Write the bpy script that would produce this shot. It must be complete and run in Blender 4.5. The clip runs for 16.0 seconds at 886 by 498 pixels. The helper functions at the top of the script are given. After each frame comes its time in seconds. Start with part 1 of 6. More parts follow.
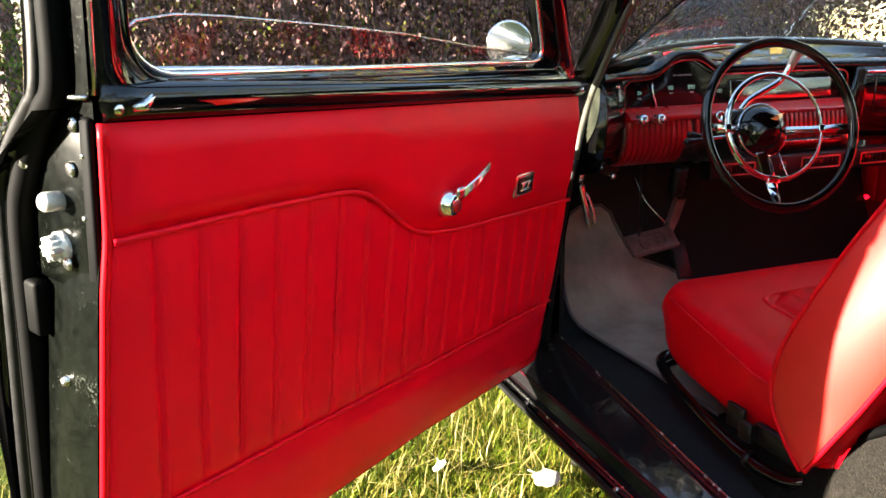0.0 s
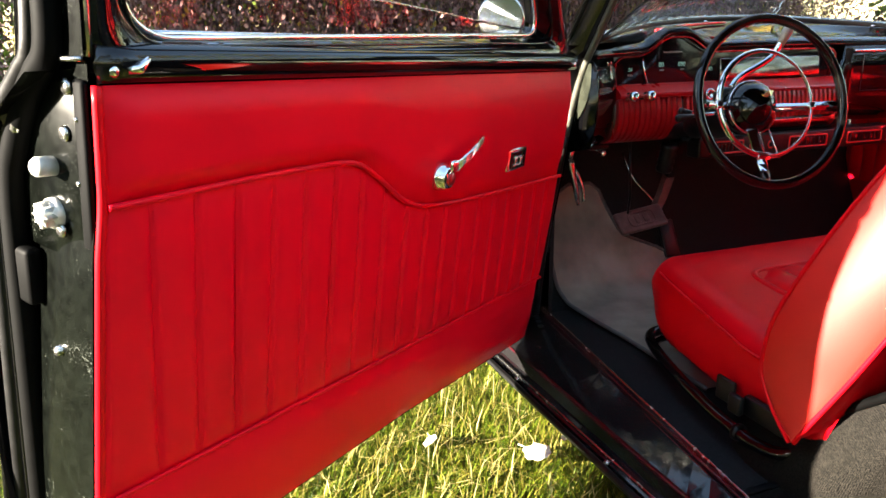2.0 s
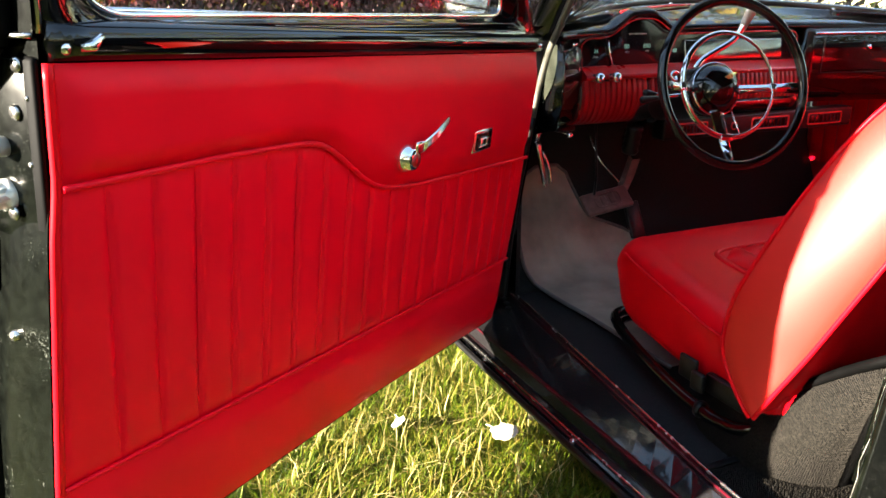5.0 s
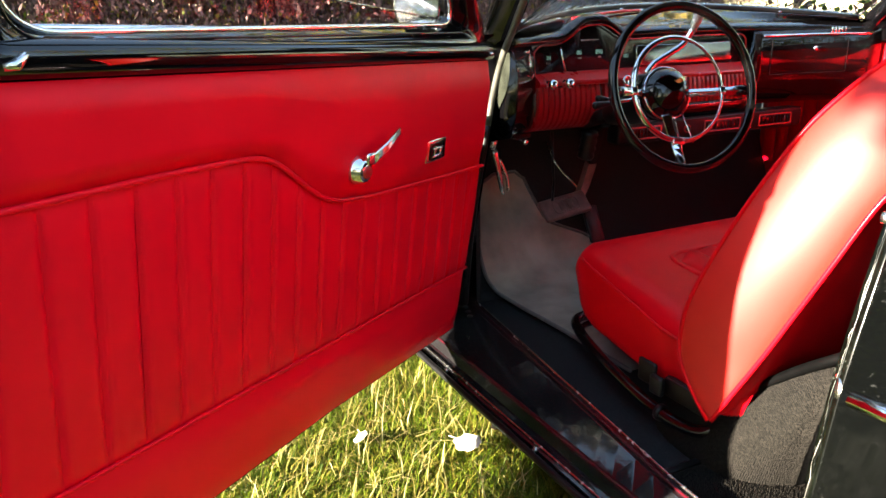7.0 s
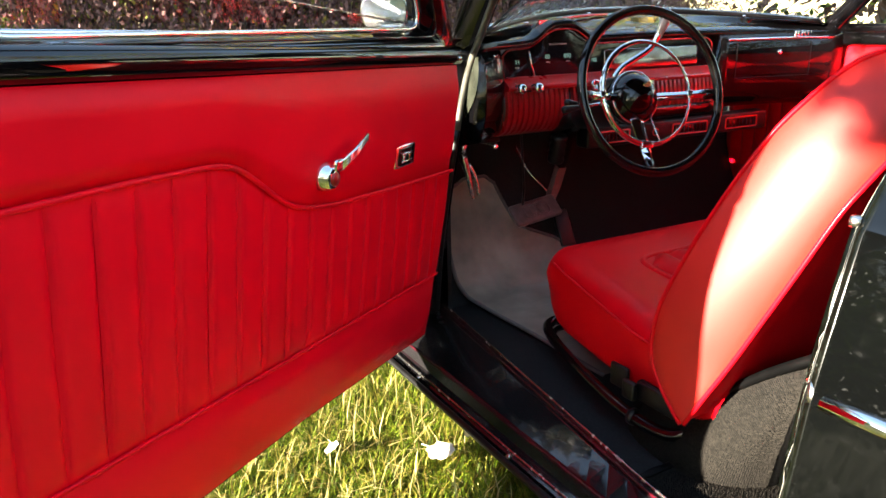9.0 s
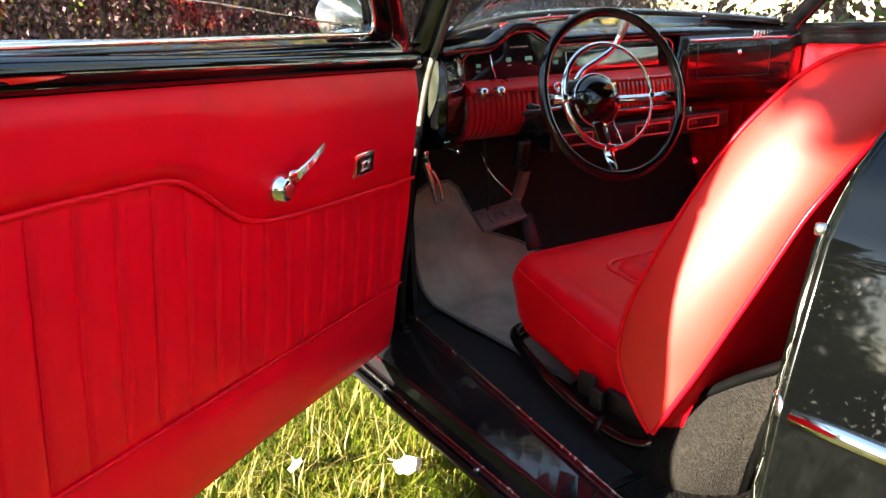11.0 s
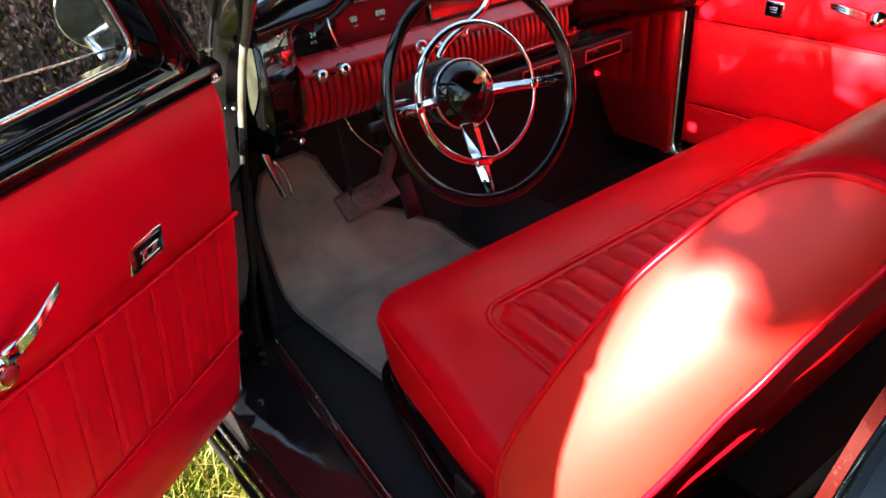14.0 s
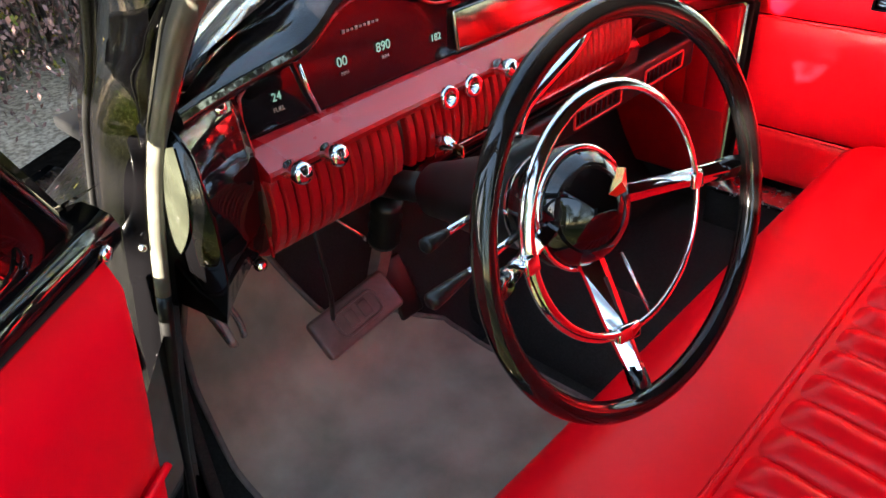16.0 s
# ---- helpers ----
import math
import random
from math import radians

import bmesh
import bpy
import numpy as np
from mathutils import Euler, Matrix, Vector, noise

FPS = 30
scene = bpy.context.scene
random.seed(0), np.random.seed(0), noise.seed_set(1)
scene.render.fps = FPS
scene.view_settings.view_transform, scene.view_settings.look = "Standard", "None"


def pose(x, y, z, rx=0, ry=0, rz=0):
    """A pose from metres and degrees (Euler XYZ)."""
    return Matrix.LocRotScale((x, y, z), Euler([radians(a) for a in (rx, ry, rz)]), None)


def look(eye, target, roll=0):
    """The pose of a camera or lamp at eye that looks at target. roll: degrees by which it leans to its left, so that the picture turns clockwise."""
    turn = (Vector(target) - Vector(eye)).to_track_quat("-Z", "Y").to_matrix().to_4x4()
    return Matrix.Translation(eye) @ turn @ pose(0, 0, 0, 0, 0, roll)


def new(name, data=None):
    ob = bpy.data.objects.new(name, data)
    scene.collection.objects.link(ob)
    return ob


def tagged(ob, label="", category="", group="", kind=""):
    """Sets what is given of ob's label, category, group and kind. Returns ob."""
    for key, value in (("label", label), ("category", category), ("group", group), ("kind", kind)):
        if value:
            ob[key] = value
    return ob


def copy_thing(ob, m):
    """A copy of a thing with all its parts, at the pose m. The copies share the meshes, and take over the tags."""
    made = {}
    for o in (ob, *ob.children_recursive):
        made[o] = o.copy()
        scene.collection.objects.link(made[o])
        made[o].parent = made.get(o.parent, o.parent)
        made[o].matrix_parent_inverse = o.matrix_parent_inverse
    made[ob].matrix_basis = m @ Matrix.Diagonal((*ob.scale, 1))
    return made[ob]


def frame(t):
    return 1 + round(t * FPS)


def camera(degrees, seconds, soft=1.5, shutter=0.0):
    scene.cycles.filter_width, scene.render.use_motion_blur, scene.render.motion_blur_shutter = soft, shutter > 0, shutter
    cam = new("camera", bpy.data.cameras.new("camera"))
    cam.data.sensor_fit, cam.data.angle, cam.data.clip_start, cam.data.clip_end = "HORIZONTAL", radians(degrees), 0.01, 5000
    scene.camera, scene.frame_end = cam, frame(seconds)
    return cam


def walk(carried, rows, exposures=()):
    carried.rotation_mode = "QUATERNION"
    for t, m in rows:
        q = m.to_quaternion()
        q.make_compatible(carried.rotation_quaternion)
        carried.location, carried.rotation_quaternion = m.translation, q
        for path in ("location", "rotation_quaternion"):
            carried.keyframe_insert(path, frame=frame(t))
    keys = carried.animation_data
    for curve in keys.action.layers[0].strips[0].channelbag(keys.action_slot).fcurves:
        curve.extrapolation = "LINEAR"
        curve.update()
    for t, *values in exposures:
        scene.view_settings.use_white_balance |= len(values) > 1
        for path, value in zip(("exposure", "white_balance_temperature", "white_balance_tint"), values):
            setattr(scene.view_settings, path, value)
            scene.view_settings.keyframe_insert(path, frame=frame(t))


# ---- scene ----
cam = camera(61.3, 16.0)
PATH = [
    (0, (-1.7877, 0.9761, 1.0141), (0.0279, 0.3221, 0.4888), -1.12),
    (0.5, (-1.7795, 0.9645, 1.0118), (0.0237, 0.2819, 0.4804), -1.37),
    (1, (-1.7858, 0.9619, 1.0089), (0.0103, 0.2682, 0.4681), -1.14),
    (1.5, (-1.7775, 0.9771, 1.0013), (0.0139, 0.2808, 0.4478), -0.90),
    (2, (-1.7797, 0.9951, 0.9962), (0.0079, 0.3028, 0.4258), -0.60),
    (2.5, (-1.7845, 0.9992, 0.9943), (-0.0000, 0.3089, 0.4117), -0.51),
    (3, (-1.7877, 0.9908, 0.9948), (-0.0100, 0.2930, 0.4008), -0.44),
    (3.5, (-1.7853, 0.9875, 0.9927), (-0.0146, 0.2787, 0.3908), -0.40),
    (4, (-1.7830, 0.9879, 0.9907), (-0.0208, 0.2631, 0.3830), -0.26),
    (6.5, (-1.7821, 0.9711, 0.9958), (-0.0599, 0.1534, 0.3914), -0.94),
    (7, (-1.7790, 0.9583, 0.9953), (-0.0648, 0.1179, 0.3993), -1.21),
    (7.5, (-1.7735, 0.9510, 0.9945), (-0.0683, 0.0881, 0.4047), -1.35),
    (8, (-1.7741, 0.9534, 0.9943), (-0.0779, 0.0708, 0.4078), -1.34),
    (8.5, (-1.7694, 0.9524, 0.9951), (-0.0819, 0.0535, 0.4084), -1.24),
    (9, (-1.7642, 0.9480, 0.9954), (-0.0828, 0.0385, 0.4075), -1.22),
    (11.5, (-1.7243, 0.9068, 1.0019), (-0.0962, -0.0933, 0.4110), -2.01),
    (12, (-1.7146, 0.9025, 1.0030), (-0.1009, -0.1143, 0.4012), -2.33),
    (12.5, (-1.6966, 0.8833, 1.0052), (-0.1021, -0.1498, 0.3805), -2.58),
    (12.8, (-1.6490, 0.8130, 0.9960), (-0.0660, -0.2290, 0.3580), -2.80),
    (13, (-1.6166, 0.7405, 1.0139), (-0.0418, -0.3002, 0.3529), -3.05),
    (13.3, (-1.5510, 0.6260, 1.0950), (-0.0040, -0.3980, 0.3500), -3.40),
    (13.5, (-1.5032, 0.5780, 1.1257), (0.0071, -0.4447, 0.3054), -4.20),
    (13.7, (-1.4520, 0.5330, 1.1900), (-0.0210, -0.4940, 0.2440), -3.70),
    (14, (-1.3954, 0.4930, 1.2754), (-0.0195, -0.5343, 0.2501), -4.11),
    (14.3, (-1.3130, 0.4840, 1.3020), (0.0160, -0.5980, 0.2710), -4.50),
    (14.5, (-1.2512, 0.4569, 1.3049), (0.0589, -0.6631, 0.2905), -4.98),
    (14.7, (-1.1772, 0.4403, 1.2914), (0.1047, -0.7226, 0.2893), -5.54),
    (15, (-1.0603, 0.3986, 1.2744), (0.1837, -0.7951, 0.2607), -5.64),
    (15.5, (-0.8733, 0.3015, 1.2730), (0.3386, -0.8837, 0.2116), -5.29),
    (16, (-0.7050, 0.2013, 1.2036), (0.4657, -0.9768, 0.0894), -3.61),
]
walk(cam, [(t, look(eye, target, roll)) for t, eye, target, roll in PATH],
     [(0, 3.62, 7000, 10), (11.5, 3.75, 7000, 10), (14.0, 3.85, 7000, 10), (15.0, 3.95, 7000, 10), (16, 4.4, 7000, 10)])
# ---------------------------------------------------------------- light
world = bpy.data.worlds.new("sky")
scene.world = world
world.use_nodes = True
SUN_AZ, SUN_EL = 87.2, 13.0      # degrees, azimuth from +x towards +y
wn = world.node_tree.nodes
sky = wn.new("ShaderNodeTexSky")
sky.sky_type = "NISHITA"
sky.sun_disc = False
sky.dust_density = 0.25
sky.sun_elevation = radians(SUN_EL)
sky.sun_rotation = radians(90 - SUN_AZ)
world.node_tree.links.new(sky.outputs[0], wn["Background"].inputs[0])
wn["Background"].inputs[1].default_value = 0.08
sun_vec = Vector((math.cos(radians(SUN_AZ)) * math.cos(radians(SUN_EL)), math.sin(radians(SUN_AZ)) * math.cos(radians(SUN_EL)), math.sin(radians(SUN_EL))))
sun = new("sun", bpy.data.lights.new("sun", "SUN"))
sun.data.energy, sun.data.angle, sun.data.color = 5.0, radians(0.6), (1.0, 0.93, 0.82)
sun.matrix_world = look(sun_vec * 20, (0, 0, 0))


# ---------------------------------------------------------------- materials
def material(name, colour, rough=0.5, metal=0.0, coat=0.0, coat_rough=0.04, vary=0.0, scale=20.0, bump=0.0, bump_scale=200.0, spec=0.5, mix_colour=None):
    m = bpy.data.materials.new(name)
    m.use_nodes = True
    nt = m.node_tree
    b = nt.nodes["Principled BSDF"]
    b.inputs["Base Color"].default_value = (*colour, 1)
    b.inputs["Roughness"].default_value = rough
    b.inputs["Metallic"].default_value = metal
    b.inputs["Coat Weight"].default_value = coat
    b.inputs["Coat Roughness"].default_value = coat_rough
    b.inputs["Specular IOR Level"].default_value = spec
    co = nt.nodes.new("ShaderNodeTexCoord")
    if vary or mix_colour:
        n1 = nt.nodes.new("ShaderNodeTexNoise")
        n1.inputs["Scale"].default_value = scale
        n1.inputs["Detail"].default_value = 8
        nt.links.new(co.outputs["Object"], n1.inputs["Vector"])
        ramp = nt.nodes.new("ShaderNodeValToRGB")
        lo = [c * (1 - vary) for c in colour]
        hi = mix_colour or [min(1, c * (1 + vary)) for c in colour]
        ramp.color_ramp.elements[0].position, ramp.color_ramp.elements[1].position = 0.35, 0.65
        ramp.color_ramp.elements[0].color, ramp.color_ramp.elements[1].color = (*lo, 1), (*hi, 1)
        nt.links.new(n1.outputs["Fac"], ramp.inputs["Fac"])
        nt.links.new(ramp.outputs["Color"], b.inputs["Base Color"])
        r2 = nt.nodes.new("ShaderNodeMapRange")
        r2.inputs["To Min"].default_value, r2.inputs["To Max"].default_value = max(0.0, rough - 0.12 * rough - 0.01), rough + 0.25 * rough
        nt.links.new(n1.outputs["Fac"], r2.inputs["Value"])
        nt.links.new(r2.outputs["Result"], b.inputs["Roughness"])
    if bump:
        n2 = nt.nodes.new("ShaderNodeTexNoise")
        n2.inputs["Scale"].default_value = bump_scale
        n2.inputs["Detail"].default_value = 4
        nt.links.new(co.outputs["Object"], n2.inputs["Vector"])
        bp = nt.nodes.new("ShaderNodeBump")
        bp.inputs["Strength"].default_value = bump
        bp.inputs["Distance"].default_value = 0.002
        nt.links.new(n2.outputs["Fac"], bp.inputs["Height"])
        nt.links.new(bp.outputs["Normal"], b.inputs["Normal"])
    return m


# Copies of one red leather: first hued for shade, second for sun patches.
RED = material("red_leather", (0.78, 0.0008, 0.0145), 0.44, spec=0.14, vary=0.06, scale=6, bump=0.12, bump_scale=420)
RED_WARM = material("warm_red_leather", (0.7, 0.0022, 0.0085), 0.44, spec=0.07, coat=0.18, coat_rough=0.24, vary=0.06, scale=6, bump=0.12, bump_scale=380)
# Sunlit copy for the backrest side; cream glare put into base and coat tint.
RED_SUNLIT = material("sunlit_red_leather", (0.62, 0.012, 0.007), 0.5, coat=0.56, coat_rough=0.56, spec=0.15, vary=0.06, scale=6, bump=0.12, bump_scale=380)
RED_SUNLIT.node_tree.nodes["Principled BSDF"].inputs["Coat IOR"].default_value = 1.65
RED_SUNLIT.node_tree.nodes["Principled BSDF"].inputs["Coat Tint"].default_value = (1.0, 0.93, 0.76, 1)
RED_SEAM = material("red_piping", (0.5, 0.004, 0.01), 0.42, vary=0.1, scale=30)
RED_PAINT = material("red_paint", (0.34, 0.0035, 0.007), 0.26, coat=0.3, vary=0.05, scale=5)
BLACK = material("black_paint", (0.0026, 0.0024, 0.0028), 0.035, spec=0.5, vary=0.2, scale=3)
JAMB = material("jamb_paint", (0.0014, 0.0019, 0.0013), 0.2, spec=0.22, vary=0.5, scale=60)


def dusty(m, pale, scale, cut):
    """Pale flecks of dust and polish over a paint."""
    nt = m.node_tree
    b = nt.nodes["Principled BSDF"]
    co = nt.nodes.new("ShaderNodeTexCoord")
    fine, broad = nt.nodes.new("ShaderNodeTexNoise"), nt.nodes.new("ShaderNodeTexNoise")
    fine.inputs["Scale"].default_value, fine.inputs["Detail"].default_value = scale, 3
    broad.inputs["Scale"].default_value, broad.inputs["Detail"].default_value = scale * 0.06, 4
    both = nt.nodes.new("ShaderNodeMath")
    both.operation = "MULTIPLY"
    cutter = nt.nodes.new("ShaderNodeMapRange")
    cutter.inputs["From Min"].default_value, cutter.inputs["From Max"].default_value = cut, cut + 0.09
    mix = nt.nodes.new("ShaderNodeMix")
    mix.data_type = "RGBA"
    mix.inputs[7].default_value = (*pale, 1)
    for n in (fine, broad):
        nt.links.new(co.outputs["Object"], n.inputs["Vector"])
    nt.links.new(fine.outputs["Fac"], both.inputs[0])
    nt.links.new(broad.outputs["Fac"], both.inputs[1])
    nt.links.new(both.outputs[0], cutter.inputs["Value"])
    nt.links.new(cutter.outputs["Result"], mix.inputs["Factor"])
    old = b.inputs["Base Color"].links[0].from_socket
    nt.links.new(old, mix.inputs[6])
    nt.links.new(mix.outputs[2], b.inputs["Base Color"])
    return m


dusty(JAMB, (0.05, 0.055, 0.046), 300, 0.37)
DUSTBLACK = dusty(material("dusty_black_paint", (0.0008, 0.0009, 0.0009), 0.04, spec=0.4, vary=0.3, scale=4), (0.014, 0.0145, 0.014), 150, 0.37)
WORN = material("worn_paint_edge", (0.14, 0.135, 0.115), 0.4, vary=0.4, scale=80)
RUBBER = material("black_rubber", (0.0032, 0.003, 0.0032), 0.4, spec=0.35, vary=0.3, scale=40, bump=0.2, bump_scale=150)
WINDLACE = material("satin_windlace", (0.085, 0.082, 0.066), 0.3, vary=0.2, scale=30, spec=0.6)
PLASTIC = material("black_plastic", (0.0045, 0.0045, 0.005), 0.4, spec=0.3, vary=0.2, scale=20)
SILLPAINT = material("glossy_sill_paint", (0.0105, 0.0095, 0.01), 0.08, spec=0.75, vary=0.3, scale=5, bump=0.09, bump_scale=16)
SILLPAINT.node_tree.nodes["Bump"].inputs["Distance"].default_value = 0.009
SHEEN = material("dash_sheen", (0.022, 0.024, 0.017), 0.16, vary=0.3, scale=20)
MATTE = material("matte_black_rubber", (0.0009, 0.0009, 0.0009), 0.6, spec=0.06, vary=0.3, scale=30)
MAROON = material("maroon_bead", (0.05, 0.004, 0.008), 0.12, spec=0.6, vary=0.2, scale=12)
CHROME = material("chrome", (0.85, 0.85, 0.86), 0.06, metal=1.0, vary=0.04, scale=9)
STEEL = material("worn_steel", (0.55, 0.53, 0.5), 0.25, metal=1.0, vary=0.25, scale=60)
GOLD = material("gold_trim", (0.75, 0.5, 0.2), 0.2, metal=1.0)
CARPET = material("black_carpet", (0.022, 0.021, 0.0215), 0.95, vary=0.2, scale=240, bump=0.8, bump_scale=420, spec=0.08)
LOOP = material("loop_carpet", (0.03, 0.028, 0.025), 0.95, spec=0.1)
_t = LOOP.node_tree
_v = _t.nodes.new("ShaderNodeTexVoronoi")
_v.inputs["Scale"].default_value = 330
_v.inputs["Randomness"].default_value = 0.55
_c = _t.nodes.new("ShaderNodeTexCoord")
# Shade in the gaps between loops is put into the colour ramp.
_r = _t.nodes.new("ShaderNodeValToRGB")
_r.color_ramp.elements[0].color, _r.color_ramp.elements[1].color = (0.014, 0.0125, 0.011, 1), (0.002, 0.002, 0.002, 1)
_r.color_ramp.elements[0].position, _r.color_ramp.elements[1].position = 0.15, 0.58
_b = _t.nodes.new("ShaderNodeBump")
_b.invert = True
_b.inputs["Strength"].default_value, _b.inputs["Distance"].default_value = 1.0, 0.0015
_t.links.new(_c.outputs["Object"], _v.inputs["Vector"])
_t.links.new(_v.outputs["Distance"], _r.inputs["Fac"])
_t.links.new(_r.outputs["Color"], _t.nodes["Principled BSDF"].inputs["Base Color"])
_t.links.new(_v.outputs["Distance"], _b.inputs["Height"])
_t.links.new(_b.outputs["Normal"], _t.nodes["Principled BSDF"].inputs["Normal"])
PILE = material("carpet_loops", (0.0155, 0.0135, 0.011), 0.9, spec=0.1, vary=0.45, scale=160)
NYLON = material("bright_latch_metal", (0.62, 0.61, 0.57), 0.4, metal=0.3, vary=0.15, scale=80)
PLATE = material("dull_plated_steel", (0.8, 0.74, 0.72), 0.22, metal=0.9, vary=0.2, scale=60)
MAT = material("rubber_backed_mat", (0.27, 0.228, 0.188), 0.9, vary=0.25, scale=8, bump=0.6, bump_scale=600, spec=0.15)
SMOKED = material("smoked_lens", (0.006, 0.004, 0.005), 0.06, spec=0.4)
BARK = material("bark", (0.09, 0.065, 0.05), 0.95, vary=0.5, scale=18, bump=1.0, bump_scale=40, mix_colour=(0.16, 0.13, 0.11))


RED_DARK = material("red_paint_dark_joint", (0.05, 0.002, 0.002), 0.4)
RED_LINE = material("red_outline", (0.7, 0.03, 0.03), 0.3)
CLOTH = material("dark_headliner_cloth", (0.03, 0.028, 0.028), 0.9, vary=0.2, scale=25, bump=0.3, bump_scale=300, spec=0.1)
GREYKNOB = material("pale_grey_knob", (0.3, 0.29, 0.27), 0.25, vary=0.1, scale=20)
RINGMETAL = material("bright_ring_metal", (0.85, 0.85, 0.83), 0.12, metal=1.0, vary=0.1, scale=14)
SATIN = material("satin_metal", (0.36, 0.35, 0.31), 0.14, metal=1.0, vary=0.1, scale=12)
MIRROR = material("mirror", (0.92, 0.93, 0.93), 0.01, metal=1.0)
GLOSSBLACK = material("black_wheel_plastic", (0.006, 0.0052, 0.0052), 0.055, spec=0.5, vary=0.2, scale=8)
PEDAL = material("worn_pedal_rubber", (0.11, 0.055, 0.05), 0.42, vary=0.3, scale=30, bump=0.3, bump_scale=120)
MAT_EDGE = material("mat_binding", (0.1, 0.09, 0.085), 0.8, vary=0.2, scale=60, bump=0.5, bump_scale=300)
BRASS = material("brass", (0.7, 0.45, 0.3), 0.25, metal=1.0, vary=0.1, scale=30)
STRAW = material("straw", (0.6, 0.5, 0.2), 0.7)
WHITE = material("white_print", (0.35, 0.35, 0.33), 0.5)
DIGIT = material("lit_digits", (0.08, 0.24, 0.2), 0.5)
_e = DIGIT.node_tree.nodes["Principled BSDF"]
_e.inputs["Emission Color"].default_value = (0.5, 0.95, 0.85, 1)
_e.inputs["Emission Strength"].default_value = 0.02
LEAF = material("cream_leaf", (0.6, 0.58, 0.48), 0.6, vary=0.15, scale=60)


def glass_material(name, colour, rough=0.0):
    m = bpy.data.materials.new(name)
    m.use_nodes = True
    b = m.node_tree.nodes["Principled BSDF"]
    b.inputs["Base Color"].default_value = (*colour, 1)
    b.inputs["Roughness"].default_value = rough
    b.inputs["Transmission Weight"].default_value = 1.0
    b.inputs["IOR"].default_value = 1.24
    return m


GLASS = glass_material("window_glass", (0.93, 0.95, 0.94))
DOORGLASS = glass_material("tinted_side_glass", (0.8, 0.78, 0.78))
DOORGLASS.node_tree.nodes["Principled BSDF"].inputs["IOR"].default_value = 1.13


def leaf_material(name, a, b_, rough=0.55):
    m = material(name, a, rough)
    nt = m.node_tree
    g = nt.nodes.new("ShaderNodeNewGeometry")
    ramp = nt.nodes.new("ShaderNodeValToRGB")
    ramp.color_ramp.elements[0].color, ramp.color_ramp.elements[1].color = (*a, 1), (*b_, 1)
    nt.links.new(g.outputs["Random Per Island"], ramp.inputs["Fac"])
    nt.links.new(ramp.outputs["Color"], nt.nodes["Principled BSDF"].inputs["Base Color"])
    nt.nodes["Principled BSDF"].inputs["Specular IOR Level"].default_value = 0.15
    return m


GRASS_G = leaf_material("green_blade", (0.012, 0.034, 0.002), (0.15, 0.2, 0.009))
GRASS_D = leaf_material("dry_blade", (0.09, 0.085, 0.008), (0.28, 0.225, 0.04))
GRASS_S = leaf_material("bleached_straw", (0.26, 0.2, 0.05), (0.5, 0.42, 0.18))
LEAF_P = leaf_material("barberry_leaf", (0.085, 0.04, 0.038), (0.34, 0.19, 0.17))
LEAF_W = leaf_material("autumn_leaf", (0.051, 0.0255, 0.017), (0.204, 0.119, 0.0765))
LEAF_N = leaf_material("green_leaf", (0.0425, 0.0765, 0.0102), (0.17, 0.2295, 0.034))
LEAF_G = leaf_material("shoot_leaf", (0.08, 0.11, 0.016), (0.34, 0.22, 0.05))


def ground_material():
    m = material("lawn_and_earth", (0.06, 0.06, 0.02), 0.95, bump=1.0, bump_scale=30, spec=0.2)
    nt = m.node_tree
    co = nt.nodes.new("ShaderNodeTexCoord")
    sep = nt.nodes.new("ShaderNodeSeparateXYZ")
    nt.links.new(co.outputs["Object"], sep.inputs[0])
    n1 = nt.nodes.new("ShaderNodeTexNoise")
    n1.inputs["Scale"].default_value, n1.inputs["Detail"].default_value = 1.2, 6
    n2 = nt.nodes.new("ShaderNodeTexNoise")
    n2.inputs["Scale"].default_value, n2.inputs["Detail"].default_value = 45, 8
    nt.links.new(co.outputs["Object"], n1.inputs["Vector"])
    nt.links.new(co.outputs["Object"], n2.inputs["Vector"])
    add = nt.nodes.new("ShaderNodeMath")
    add.operation = "MULTIPLY_ADD"
    add.inputs[1].default_value = 2.4
    nt.links.new(n1.outputs["Fac"], add.inputs[0])
    nt.links.new(sep.outputs["X"], add.inputs[2])
    step = nt.nodes.new("ShaderNodeMapRange")
    step.inputs["From Min"].default_value, step.inputs["From Max"].default_value = 1.6, 2.4
    nt.links.new(add.outputs[0], step.inputs["Value"])
    def ramp(a, b):
        r = nt.nodes.new("ShaderNodeValToRGB")
        r.color_ramp.elements[0].position, r.color_ramp.elements[1].position = 0.35, 0.68
        r.color_ramp.elements[0].color, r.color_ramp.elements[1].color = (*a, 1), (*b, 1)
        nt.links.new(n2.outputs["Fac"], r.inputs["Fac"])
        return r
    mix = nt.nodes.new("ShaderNodeMix")
    mix.data_type = "RGBA"
    nt.links.new(step.outputs["Result"], mix.inputs["Factor"])
    nt.links.new(ramp((0.035, 0.05, 0.012), (0.16, 0.14, 0.05)).outputs["Color"], mix.inputs[6])
    nt.links.new(ramp((0.16, 0.12, 0.085), (0.5, 0.39, 0.29)).outputs["Color"], mix.inputs[7])
    nt.links.new(mix.outputs[2], nt.nodes["Principled BSDF"].inputs["Base Color"])
    return m


GROUND = ground_material()

# ---------------------------------------------------------------- mesh helpers
def thing(name, m, label, category, group="", kind=""):
    ob = new(name)
    ob.matrix_world = m
    ob.empty_display_size = 0.05
    return tagged(ob, label, category, group, kind)


